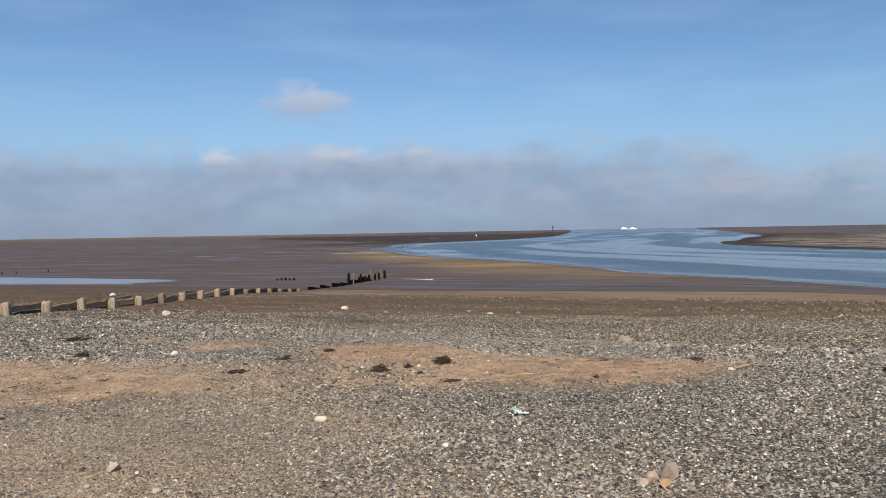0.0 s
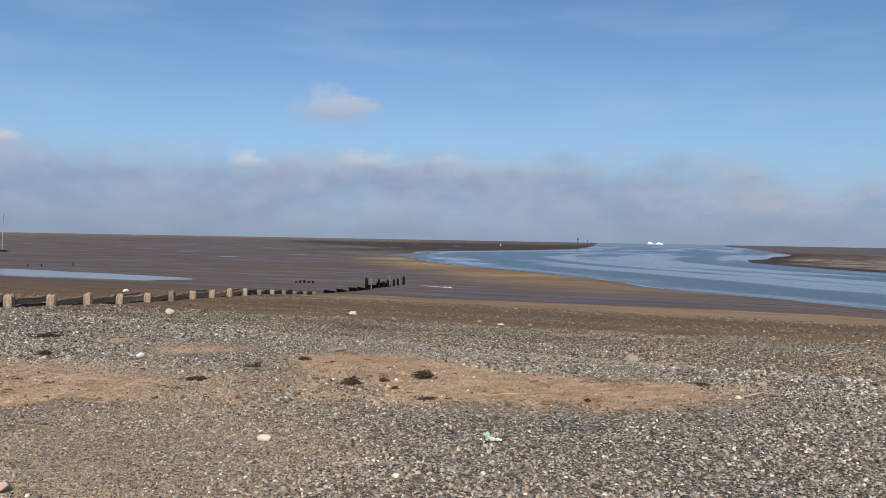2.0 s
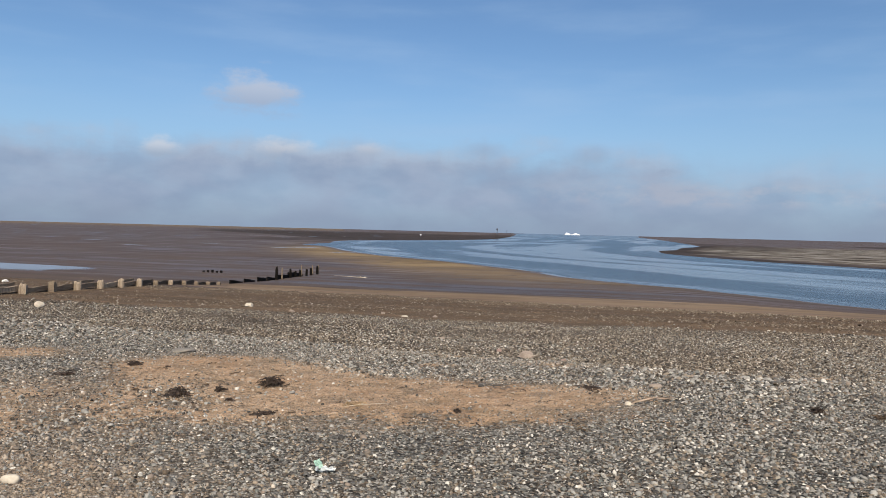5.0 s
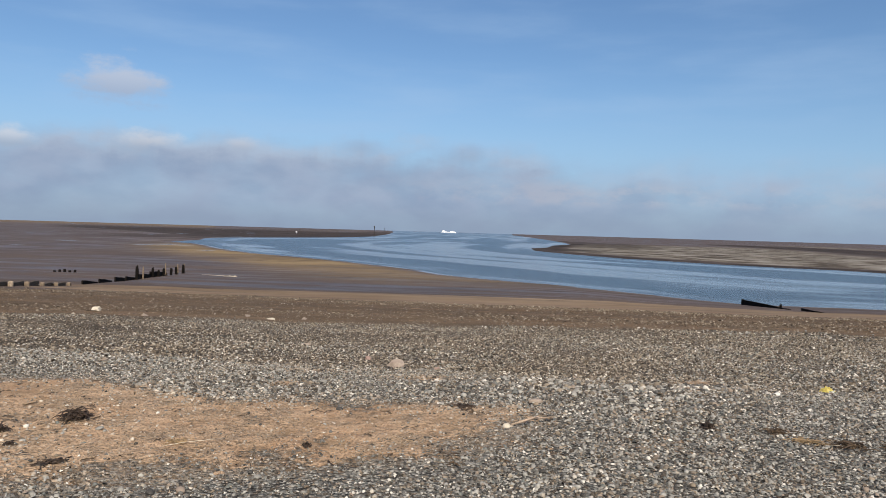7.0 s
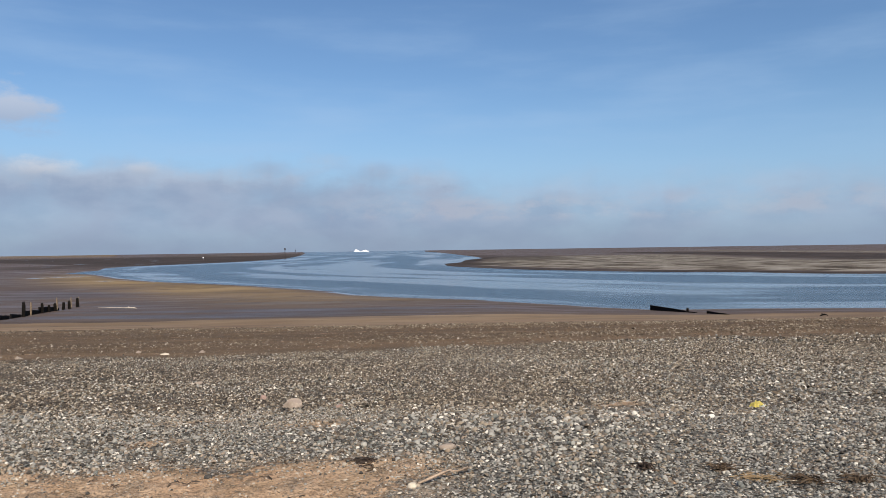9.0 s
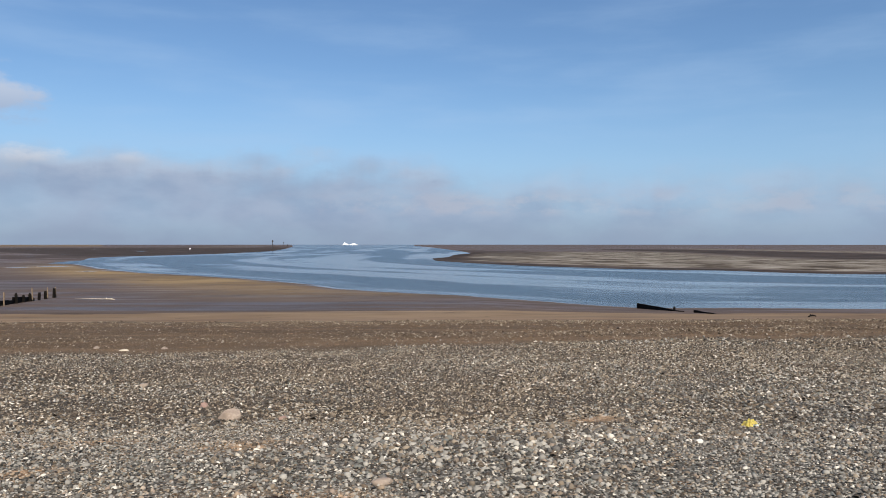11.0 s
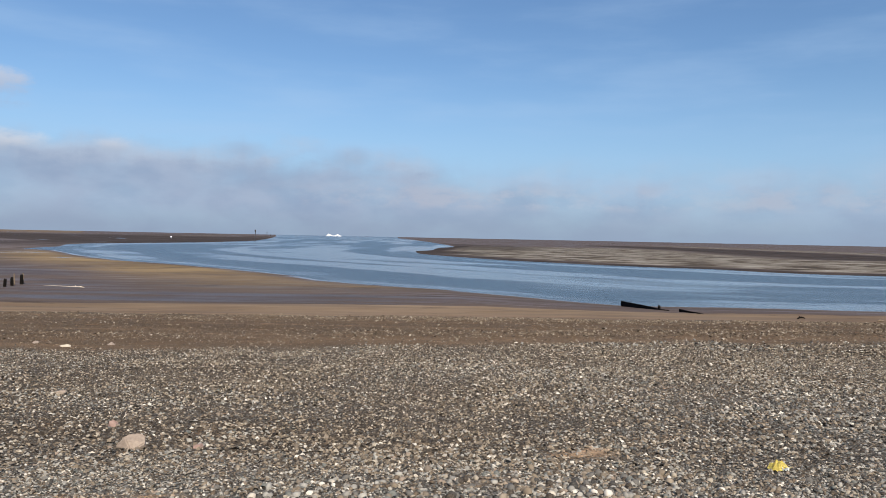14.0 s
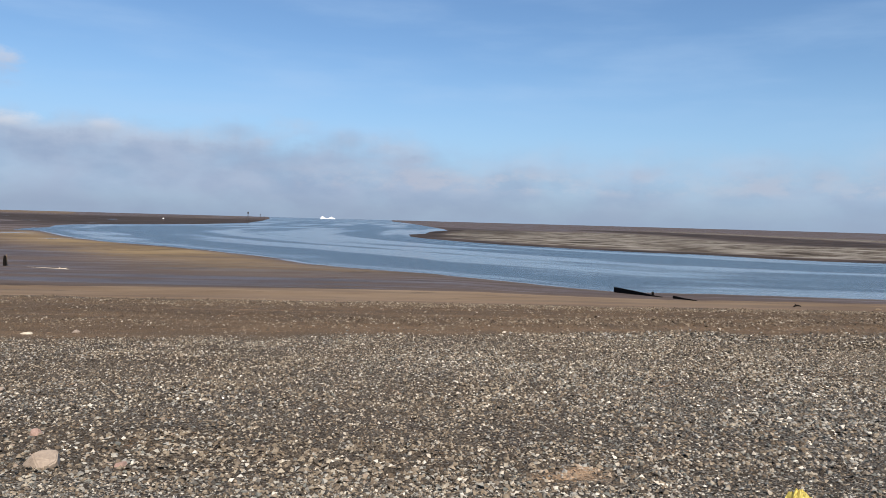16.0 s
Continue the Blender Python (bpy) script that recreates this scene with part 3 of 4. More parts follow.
wet = np.clip(step(down, 50, 56) * (1 - 0.55 * ochre) * (1 - shelly * 0.8) * (1 - dark * 0.6), 0, 1)
pool = np.where((gx < -22) & (gy < 140), step(10.5 - np.abs(s - 61.0), 0, 5.0) * step(-gx, 24, 36), 0)
pool = np.maximum(pool, 0.62 * step(s, 110, 130) * (gx < 0) * np.clip(waves(gx, gy, 12.0, 9.0), 0, 1))

pool = np.maximum(pool, np.where((gy < 235) & (gx < 65), 0.62 * step(bank, -3.0, -0.8), 0))


def paint(name, *channels):
    a = sheet.attributes.new(name, "FLOAT_COLOR", "POINT")
    rgba = np.ones((len(gx), 4), np.float32)
    for k, c in enumerate(channels):
        rgba[:, k] = c
    a.data.foreach_set("color", rgba.ravel())


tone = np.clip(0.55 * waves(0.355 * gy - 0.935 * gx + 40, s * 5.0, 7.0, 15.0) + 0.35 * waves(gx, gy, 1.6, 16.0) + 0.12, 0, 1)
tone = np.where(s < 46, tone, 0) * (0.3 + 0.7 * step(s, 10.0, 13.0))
paint("zone_a", is_beach, cover, mixed)
paint("zone_b", ochre, dark, shelly)
paint("zone_c", brown, strip, wet)
sand_line = sheet.attributes.new("sand_line", "FLOAT", "POINT")
sand_line.data.foreach_set("value", (step(past, -0.6, 0.3) * step(-past, -1.9, -1.0) * is_beach).astype(np.float32))
# weight of the painted gap shade along the cobble crest
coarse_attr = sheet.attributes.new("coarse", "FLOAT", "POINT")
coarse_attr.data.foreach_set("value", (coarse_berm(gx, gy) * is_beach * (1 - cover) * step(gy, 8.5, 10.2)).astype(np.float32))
warm_attr = sheet.attributes.new("warm", "FLOAT", "POINT")
warm_attr.data.foreach_set("value", (warmth(gx, gy) * is_beach).astype(np.float32))
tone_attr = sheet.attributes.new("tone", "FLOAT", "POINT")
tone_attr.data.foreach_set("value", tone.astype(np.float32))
pool_attr = sheet.attributes.new("pool", "FLOAT", "POINT")
pool_attr.data.foreach_set("value", pool.astype(np.float32))

# ---- water: one sheet, with a measure of how far over the channel each place lies ----
def off_line(p, line):
    """Distance to an open line of places."""
    best = np.full(len(p), 1e18)
    for a, b in zip(line, line[1:]):
        a, d = np.array(a, float), np.subtract(b, a).astype(float)
        u = np.clip(((p - a) @ d) / (d @ d), 0, 1)
        best = np.minimum(best, ((p - a - u[:, None] * d) ** 2).sum(1))
    return np.sqrt(best)


w_turns = np.radians(np.r_[np.arange(-42, 70, 0.5), np.arange(70, 318, 8)])
w_rings = np.r_[20.0, 1 / np.arange(1 / 35, 1 / 4800, -0.0002), 4900]
wr, wa = np.meshgrid(w_rings, w_turns, indexing="ij")
wx, wy = (ORIGIN[0] + wr * np.sin(wa)).ravel(), (ORIGIN[1] + wr * np.cos(wa)).ravel()
w_ids = np.arange(wr.size).reshape(wr.shape)
w_nxt = np.roll(w_ids, -1, 1)
w_quads = np.stack([w_ids[:-1], w_nxt[:-1], w_nxt[1:], w_ids[1:]], -1).reshape(-1, 4)[:, ::-1]
w_mesh = mesh_from("water", np.stack([wx, wy, np.full(wx.size, WATER_Z)], 1), w_quads, [WATER], False)
w_at = np.stack([wx, wy], 1)
near_off, far_off = off_line(w_at, FAR_LEFT + NEAR_BANK), off_line(w_at, FAR_RIGHT)
share = near_off / (near_off + far_off)
flow = w_mesh.attributes.new("flow", "FLOAT_VECTOR", "POINT")
flow.data.foreach_set("vector", np.stack([share * 7.0, 0.010 * wx, 0.006 * wy], 1).astype(np.float32).ravel())
sea = tagged(new("water", w_mesh), "calm grey-blue tidal channel leading out to sea", "water", kind="structure")

# ---- small helpers for things ----
def part(name, bm, mat, parent=None, label="", smooth=False):
    """Links a bmesh as one mesh object, under a thing if one is given."""
    me = bpy.data.meshes.new(name)
    bmesh.ops.recalc_face_normals(bm, faces=bm.faces)
    bm.to_mesh(me)
    bm.free()
    me.materials.append(mat)
    if smooth:
        me.polygons.foreach_set("use_smooth", np.full(len(me.polygons), True))
    ob = new(name, me)
    ob.parent = parent
    if label:
        ob["label"] = label
    return ob


def empty(name, x, y, z, turn=0.0):
    ob = new(name)
    ob.matrix_world = pose(x, y, z, 0, 0, turn)
    return ob


def box(bm, centre, size, m=None, taper=1.0, bevel=0.0, rough=0.0, rng=random, cuts=0):
    """A bevelled, slightly uneven block."""
    made = bmesh.ops.create_cube(bm, size=1.0)["verts"]
    for v in made:
        k = taper if v.co.z > 0 else 1.0
        v.co = Vector((v.co.x * size[0] * k, v.co.y * size[1] * k, v.co.z * size[2]))
    edges = list({e for v in made for e in v.link_edges})
    if cuts:
        longest = max(range(3), key=lambda i: size[i])
        along = [e for e in edges if abs((e.verts[0].co - e.verts[1].co)[longest]) > 0.5 * size[longest]]
        bmesh.ops.subdivide_edges(bm, edges=along, cuts=cuts, use_grid_fill=True)
        made = list({v for e in edges if e.is_valid for v in e.verts} | {v for v in bm.verts if v not in made and v.index == -1})
        made = [v for v in bm.verts if v.tag is False]
    for v in made:
        if rough:
            v.co += Vector([rng.uniform(-rough, rough) for _ in range(3)])
    if bevel:
        faces = {f for v in made for f in v.link_faces}
        es = [e for e in {e for f in faces for e in f.edges} if len(e.link_faces) == 2 and e.calc_face_angle(0) > 0.6]
        made = list({v for v in bmesh.ops.bevel(bm, geom=es, offset=bevel, segments=1, affect="EDGES")["verts"]} | {v for v in made if v.is_valid})
    for v in made:
        v.co = (m @ v.co if m else v.co) + Vector(centre)
        v.tag = True
    return made


def tube(bm, path, radii, sides=6):
    """A tapering tube along a list of places."""
    path = [Vector(p) for p in path]
    loops = []
    for i, p in enumerate(path):
        d = (path[min(i + 1, len(path) - 1)] - path[max(i - 1, 0)]).normalized()
        u = d.orthogonal().normalized()
        w = d.cross(u)
        loops.append([bm.verts.new(p + radii[i] * (math.cos(2 * math.pi * k / sides) * u + math.sin(2 * math.pi * k / sides) * w)) for k in range(sides)])
    for a, b in zip(loops, loops[1:]):
        for k in range(sides):
            bm.faces.new((a[k], a[(k + 1) % sides], b[(k + 1) % sides], b[k]))
    bm.faces.new(loops[0][::-1])
    bm.faces.new(loops[-1])


def rock_mesh(bm, size, seed, angular=0.25, detail=3):
    """A worn stone, longer than high, its foot at z = 0."""
    rng = random.Random(seed)
    made = bmesh.ops.create_icosphere(bm, subdivisions=detail, radius=0.5)["verts"]
    cuts = [(Vector((rng.gauss(0, 1), rng.gauss(0, 1), rng.gauss(0, 0.7))).normalized(), rng.uniform(0.22, 0.42)) for _ in range(11)]
    off = Vector((seed * 3.1, seed * 1.7, 0.3))
    for v in made:
        p = v.co.copy()
        for nrm, d in cuts:
            over = p.dot(nrm) - d
            if over > 0:
                p -= nrm * over * min(1.0, 0.15 + angular * 2.0)
        p *= 1.0 + 0.10 * noise.noise(p * 3.0 + off) + 0.04 * noise.noise(p * 9.0 + off)
        v.co = Vector((p.x * size[0], p.y * size[1], p.z * size[2]))
    low = min(v.co.z for v in made)
    for v in made:
        v.co.z -= low + 0.12 * size[2]


def chunk_mesh(bm, size, seed):
    """An angular broken stone with slightly worn edges."""
    rng = random.Random(seed)
    for _ in range(15):
        a, u = rng.uniform(0, 6.283), rng.uniform(-0.5, 1.0)
        r = math.sqrt(max(0.0, 1 - u * u)) * rng.uniform(0.85, 1.05)
        bm.verts.new((0.5 * size[0] * r * math.cos(a), 0.5 * size[1] * r * math.sin(a), 0.62 * size[2] * u + 0.2 * size[2]))
    hull = bmesh.ops.convex_hull(bm, input=list(bm.verts))
    bmesh.ops.delete(bm, geom=[v for v in hull["geom_interior"] if isinstance(v, bmesh.types.BMVert)], context="VERTS")
    bmesh.ops.dissolve_limit(bm, angle_limit=0.12, verts=list(bm.verts), edges=list(bm.edges))
    bmesh.ops.bevel(bm, geom=list(bm.edges), offset=0.05 * min(size), segments=2, affect="EDGES", clamp_overlap=True)


def stone(x, y, size, mat, label, seed, turn=0.0, angular=0.25, name="stone", category="stone", group=""):
    bm = bmesh.new()
    if angular < 0.3:
        rock_mesh(bm, size, seed, angular)
    else:
        chunk_mesh(bm, size, seed)
    ob = part(name, bm, mat, smooth=angular < 0.3)
    ob.matrix_world = pose(x, y, height_at(x, y) - 0.01, 0, 0, turn)
    return tagged(ob, label, category, group)


# ---- timber groyne ----
def groyne_x(y):
    return -16.1 + 0.113 * y


def post_mesh(width, high, seed, split=True):
    """A squat weathered pile with a split, hollowed head."""
    rng = random.Random(seed)
    bm = bmesh.new()
    k, rings_at = 10, [-0.35, 0.0, 0.35 * high, 0.75 * high, 0.93 * high, high]
    wide = [1.02, 1.0, 1.0, 0.97, 0.86, 0.62]
    loops = []
    lobes = rng.uniform(0, 6)
    for zr, wr in zip(rings_at, wide):
        ring = []
        for i in range(k):
            a = 2 * math.pi * i / k
            r = width / 2 * wr / max(abs(math.cos(a)), abs(math.sin(a))) ** 0.6 * (1 + 0.07 * math.sin(5 * a + lobes))
            dz = rng.uniform(-0.16, 0.05) * high if split and zr > 0.9 * high else 0.0
            ring.append(bm.verts.new((r * math.cos(a), r * math.sin(a), zr + dz)))
        loops.append(ring)
    for a, b in zip(loops, loops[1:]):
        for i in range(k):
            bm.faces.new((a[i], a[(i + 1) % k], b[(i + 1) % k], b[i]))
    tip = bm.verts.new((0, 0, high * (0.80 if split else 0.98)))
    for i in range(k):
        bm.faces.new((loops[-1][i], loops[-1][(i + 1) % k], tip))
    return bm


def plank(parent, a, b, za, zb, tall, thick, mat, seed):
    """A board on edge from a to b, its tops at za and zb."""
    rng = random.Random(seed)
    bm = bmesh.new()
    d = Vector((b[0] - a[0], b[1] - a[1], zb - za))
    nrm = Vector((-d.y, d.x, 0)).normalized() * thick / 2
    pieces = 6
    loops = []
    for i in range(pieces + 1):
        u = i / pieces
        p = Vector((a[0], a[1], za)) + d * u
        nick = rng.uniform(-0.03, 0.02)
        low = rng.uniform(-0.02, 0.02)
        b1 = 0.15 * thick
        loops.append([bm.verts.new(p + nrm + Vector((0, 0, -tall + low))), bm.verts.new(p + nrm + Vector((0, 0, nick - b1))), bm.verts.new(p + nrm * 0.6 + Vector((0, 0, nick))), bm.verts.new(p - nrm * 0.6 + Vector((0, 0, nick))), bm.verts.new(p - nrm + Vector((0, 0, nick - b1))), bm.verts.new(p - nrm + Vector((0, 0, -tall + low)))])
    for p, q in zip(loops, loops[1:]):
        for i in range(6):
            bm.faces.new((p[i], p[(i + 1) % 6], q[(i + 1) % 6], q[i]))
    bm.faces.new(loops[0][::-1])
    bm.faces.new(loops[-1])
    ob = part("plank", bm, mat, parent)
    ob.matrix_parent_inverse = parent.matrix_world.inverted()
    return ob


gb = (groyne_x(24), 24.0)
groyne = tagged(empty("groyne", gb[0], gb[1], height_at(*gb)), "old timber groyne with pale worn piles and sagging planks", "groyne")
rng = random.Random(11)


def pile(x, y, width, high, mat, seed, split=True, lean=0.0, name="post", label=""):
    ob = part(name, post_mesh(width, high, seed, split), mat, groyne, label)
    ob.matrix_parent_inverse = groyne.matrix_world.inverted()
    ob.matrix_basis = pose(x, y, height_at(x, y), lean, rng.uniform(-3, 3), rng.uniform(-10, 10))
    return ob


ys = [21.2 + 1.97 * i for i in range(17)]
for i, y in enumerate(ys):
    worn = max(0.0, (y - 38) / 20)
    mat = WOOD_BROWN if i in (6, 11) or y > 46 else WOOD_PALE
    pile(groyne_x(y), y, 0.28 - 0.05 * min(worn, 1), (0.44 - 0.12 * min(worn, 1) - (0.14 if i > 10 else 0.0)) * rng.uniform(0.88, 1.08), mat, 100 + i)
# boards: each stays level over its bay while the beach falls away, so that the tops step like saw teeth
for i, y0 in enumerate([19.3] + ys[:-1]):
    y1 = y0 + 1.93
    a, b = (groyne_x(y0) - 0.2, y0), (groyne_x(y1) - 0.2, y1)
    ga, gb2 = height_at(*a), height_at(*b)
    fade = min(1.0, max(0.0, (y0 - 40) / 14))
    up = (0.13 + 0.05 * (i % 3)) * (1 - 0.45 * fade)
    end = max(ga + up + rng.uniform(-0.03, 0.02), gb2 + (0.30 - 0.14 * fade))
    plank(groyne, a, b, ga + up, end, 0.21, 0.09, WOOD_DAMP_SHADE if i > 10 else WOOD_PALE if i % 4 == 1 else WOOD_BROWN, 200 + i)
    # lower board coloured dark to paint the shade beneath the upper one
    plank(groyne, a, b, ga + up - 0.22, end - 0.22, 0.36, 0.07, WOOD_DAMP_SHADE, 230 + i)
    if i in (5, 8, 10):
        plank(groyne, (groyne_x(y0) - 0.3, y0), (groyne_x(y1) - 0.3, y1), ga + up + 0.12, max(end + 0.13, gb2 + 0.44), 0.13, 0.07, WOOD_BROWN, 290 + i)
# ragged dark seaward end
for i, (y0, y1, up, dn) in enumerate([(55.5, 58.4, 0.28, 0.10), (58.8, 61.5, 0.30, 0.12), (62.3, 64.6, 0.36, 0.26), (65.0, 67.3, 0.34, 0.18), (68.0, 72.0, 0.42, 0.30), (72.0, 76.2, 0.52, 0.40), (76.4, 78.0, 0.30, 0.25)]):
    a, b = (groyne_x(y0) - 0.15, y0), (groyne_x(y1) - 0.15, y1)
    plank(groyne, a, b, height_at(*a) + up, height_at(*b) + dn, up + 0.3, 0.10, WOOD_WET, 260 + i)
for i, (y, wide, high) in enumerate([(67.4, 0.24, 1.15), (69.3, 0.12, 1.0), (72.4, 0.22, 0.85), (74.4, 0.22, 0.62), (76.3, 0.24, 0.70), (77.0, 0.10, 1.15), (79.0, 0.24, 0.70), (81.2, 0.25, 0.75), (82.0, 0.10, 1.05), (84.2, 0.27, 0.95), (84.9, 0.12, 1.0)]):
    pile(groyne_x(y), y, wide, high, WOOD_WET if wide > 0.15 else WOOD_BROWN, 300 + i, wide > 0.15, 2.0, "stake" if wide < 0.15 else "post", "" if wide > 0.15 else "thin leaning stake")

# row of small stubs on the mud behind the groyne
for i in range(5):
    x, y = -17.6 + 0.45 * i, 79.9 - 0.05 * i
    ob = part("timber_stub", post_mesh(0.22, 0.20 + 0.05 * (i % 3), 340 + i), WOOD_WET)
    ob.matrix_world = pose(x, y, height_at(x, y), 0, 0, 20 * i)
    tagged(ob, "dark worn timber stub standing in the mud", "timber stub", "row of stubs")
for i, (x, y) in enumerate([(-63.8, 109), (-62.9, 111), (-60.8, 116)]):
    ob = part("mud_stake", post_mesh(0.14, 0.4, 350 + i), WOOD_WET)
    ob.matrix_world = pose(x, y, height_at(x, y), 3, 0, 35 * i)
    tagged(ob, "short dark stake standing in wet mud", "stake", "stakes on the mud")


# ---- remains of the next groyne, down by the water ----
def rx(y):
    return 31.6 + 0.13 * y


base = (rx(50), 50.0)
old = tagged(empty("groyne", base[0], base[1], height_at(*base)), "black wet timber groyne half buried in sand", "groyne")
h1, h2 = height_at(rx(56), 56), height_at(rx(49.2), 49.2)
plank(old, (rx(56), 56), (rx(49.2), 49.2), h1 + 0.42, h2 + 0.04, 0.75, 0.14, WOOD_WET, 401)
h1, h2 = height_at(rx(47.8), 47.8), height_at(rx(45.0), 45.0)
plank(old, (rx(47.8), 47.8), (rx(45), 45), h1 + 0.19, h2 + 0.02, 0.5, 0.12, WOOD_WET, 402)
for yy, hh, ww in ((50.5, 0.34, 0.16), (56.0, 0.44, 0.2)):
    ob = part("post", post_mesh(ww, hh, int(yy)), WOOD_WET, old)
    ob.matrix_parent_inverse = old.matrix_world.inverted()
    ob.matrix_basis = pose(rx(yy) + 0.05, yy, height_at(rx(yy), yy), 0, 0, 10)
bm = bmesh.new()
tube(bm, [(-0.42, 0, 0.02), (-0.2, 0.03, 0.10), (0.05, 0, 0.15), (0.30, -0.02, 0.09), (0.44, 0, 0.02)], [0.04, 0.06, 0.075, 0.05, 0.03], 7)
tube(bm, [(-0.1, 0, 0.1), (-0.14, 0.05, 0.26), (-0.22, 0.02, 0.30)], [0.04, 0.03, 0.02], 6)
stub = part("driftwood_stump", bm, WOOD_WET, smooth=True)
stub.matrix_world = pose(36.4, 36.3, height_at(36.4, 36.3), 0, 0, 10) @ Matrix.Diagonal((0.8, 0.8, 0.6, 1))
tagged(stub, "dark weed-covered stump on the sand", "driftwood")
for i, (x, y, l) in enumerate([(39.5, 34.0, 0.5), (37.0, 41.0, 0.3)]):
    bm = bmesh.new()
    tube(bm, [(-l / 2, 0, 0.01), (0, 0.05, 0.06), (l / 2, -0.02, 0.02)], [0.03, 0.06, 0.03], 6)
    ob = part("driftwood", bm, WOOD_BROWN, smooth=True)
    ob.matrix_world = pose(x, y, height_at(x, y), 0, 0, 15 * i)
    tagged(ob, "small brown driftwood lump on wet sand", "driftwood")

# bleached log lying on the mud
bm = bmesh.new()
tube(bm, [(-2.4, 0.25, 0.06), (-1.4, 0.15, 0.10), (-0.2, 0, 0.12), (1.0, -0.1, 0.12), (1.9, -0.1, 0.16), (2.5, -0.2, 0.12)], [0.02, 0.035, 0.05, 0.06, 0.09, 0.05], 8)
tube(bm, [(1.5, -0.1, 0.16), (1.45, -0.05, 0.34), (1.3, -0.02, 0.44)], [0.05, 0.04, 0.02], 6)
tube(bm, [(1.9, -0.1, 0.16), (2.1, 0.1, 0.30)], [0.07, 0.03], 6)
log = part("driftwood_log", bm, CREAM, smooth=True)
log.matrix_world = pose(-2.8, 79.6, height_at(-2.8, 79.6) - 0.02, 0, 0, -41) @ Matrix.Diagonal((1, 0.7, 0.55, 1))
tagged(log, "long pale bleached log lying on wet mud", "log")


# ---- beacon and ship far off ----
def beacon(x, y, high, thick):
    root = tagged(empty("beacon", x, y, -4.0), "dark channel marker post at the end of a bank", "beacon")
    bm = bmesh.new()
    tube(bm, [(0, 0, 0), (0, 0, high * 0.6), (0, 0, high)], [thick, thick * 0.9, thick * 0.8], 8)
    part("post", bm, IRON, root)
    bm = bmesh.new()
    tube(bm, [(0, 0, high * 0.84), (0, 0, high * 0.86), (0, 0, high), (0, 0, high * 1.01)], [thick * 1.2, thick * 1.7, thick * 1.7, thick * 1.2], 8)
    part("topmark", bm, IRON, root)
    for k in range(3):
        bm = bmesh.new()
        a = 2.1 * k
        tube(bm, [(2.2 * thick * math.cos(a), 2.2 * thick * math.sin(a), 0), (0, 0, high * 0.3)], [thick * 0.3, thick * 0.3], 5)
        part("brace", bm, IRON, root)
    return root


beacon(84.5, 578, 8.2, 0.30)
far_mark = beacon(290, 1830, 9.5, 0.5)
tagged(far_mark, "faint dark marker far out beyond the banks")
for i, (dx, h) in enumerate([(9, 4.5)]):
    bm = bmesh.new()
    tube(bm, [(0, 0, 0), (0, 0, h), (0, 0, h + 0.3)], [0.9, 0.7, 0.3], 8)
    ob = part("buoy", bm, IRON, smooth=True)
    ob.matrix_world = pose(290 + dx, 1830, -4.1)
    tagged(ob, "dark channel buoy far out at sea", "buoy", "far buoys")


# small white board on a post, on the far bank
board = tagged(empty("bank_marker", 25.0, 560.0, height_at(25, 560)), "small white marker board on a post on the far bank", "marker")
bm = bmesh.new()
tube(bm, [(0, 0, -0.5), (0, 0, 1.2), (0, 0, 2.1)], [0.08, 0.07, 0.06], 7)
part("post", bm, STEEL, board)
bm = bmesh.new()
box(bm, (0, -0.16, 1.7), (0.9, 0.10, 0.7), bevel=0.03)
part("board", bm, SHIP_WHITE, board, "white painted board")

# tall thin marker on the mud flat, with a dark footing
mast = tagged(empty("marker_pole", -117.1, 187.7, height_at(-117.1, 187.7)), "tall thin grey marker pole on the mud with a dark footing", "marker")
bm = bmesh.new()
tube(bm, [(0, 0, -0.3), (0.05, 0, 4.5), (0.15, 0, 9.0)], [0.14, 0.11, 0.09], 8)
part("pole", bm, STEEL, mast)
bm = bmesh.new()
tube(bm, [(0.15, 0, 8.7), (0.15, 0, 8.8), (0.15, 0, 9.3), (0.15, 0, 9.4)], [0.1, 0.2, 0.2, 0.1], 8)
part("topmark", bm, STEEL, mast)
bm = bmesh.new()
tube(bm, [(-1.0, 0, -0.1), (-0.5, 0.05, 0.12), (0.4, 0, 0.2), (1.2, -0.05, 0.1), (1.8, 0, -0.1)], [0.12, 0.3, 0.32, 0.25, 0.08], 8)
part("footing", bm, WOOD_WET, mast, "low dark footing")
bm = bmesh.new()
tube(bm, [(-1.15, 0, -0.2), (-1.15, 0, 0.6), (-1.12, 0, 1.05)], [0.12, 0.11, 0.08], 7)
part("stake", bm, WOOD_WET, mast, "short dark stake")


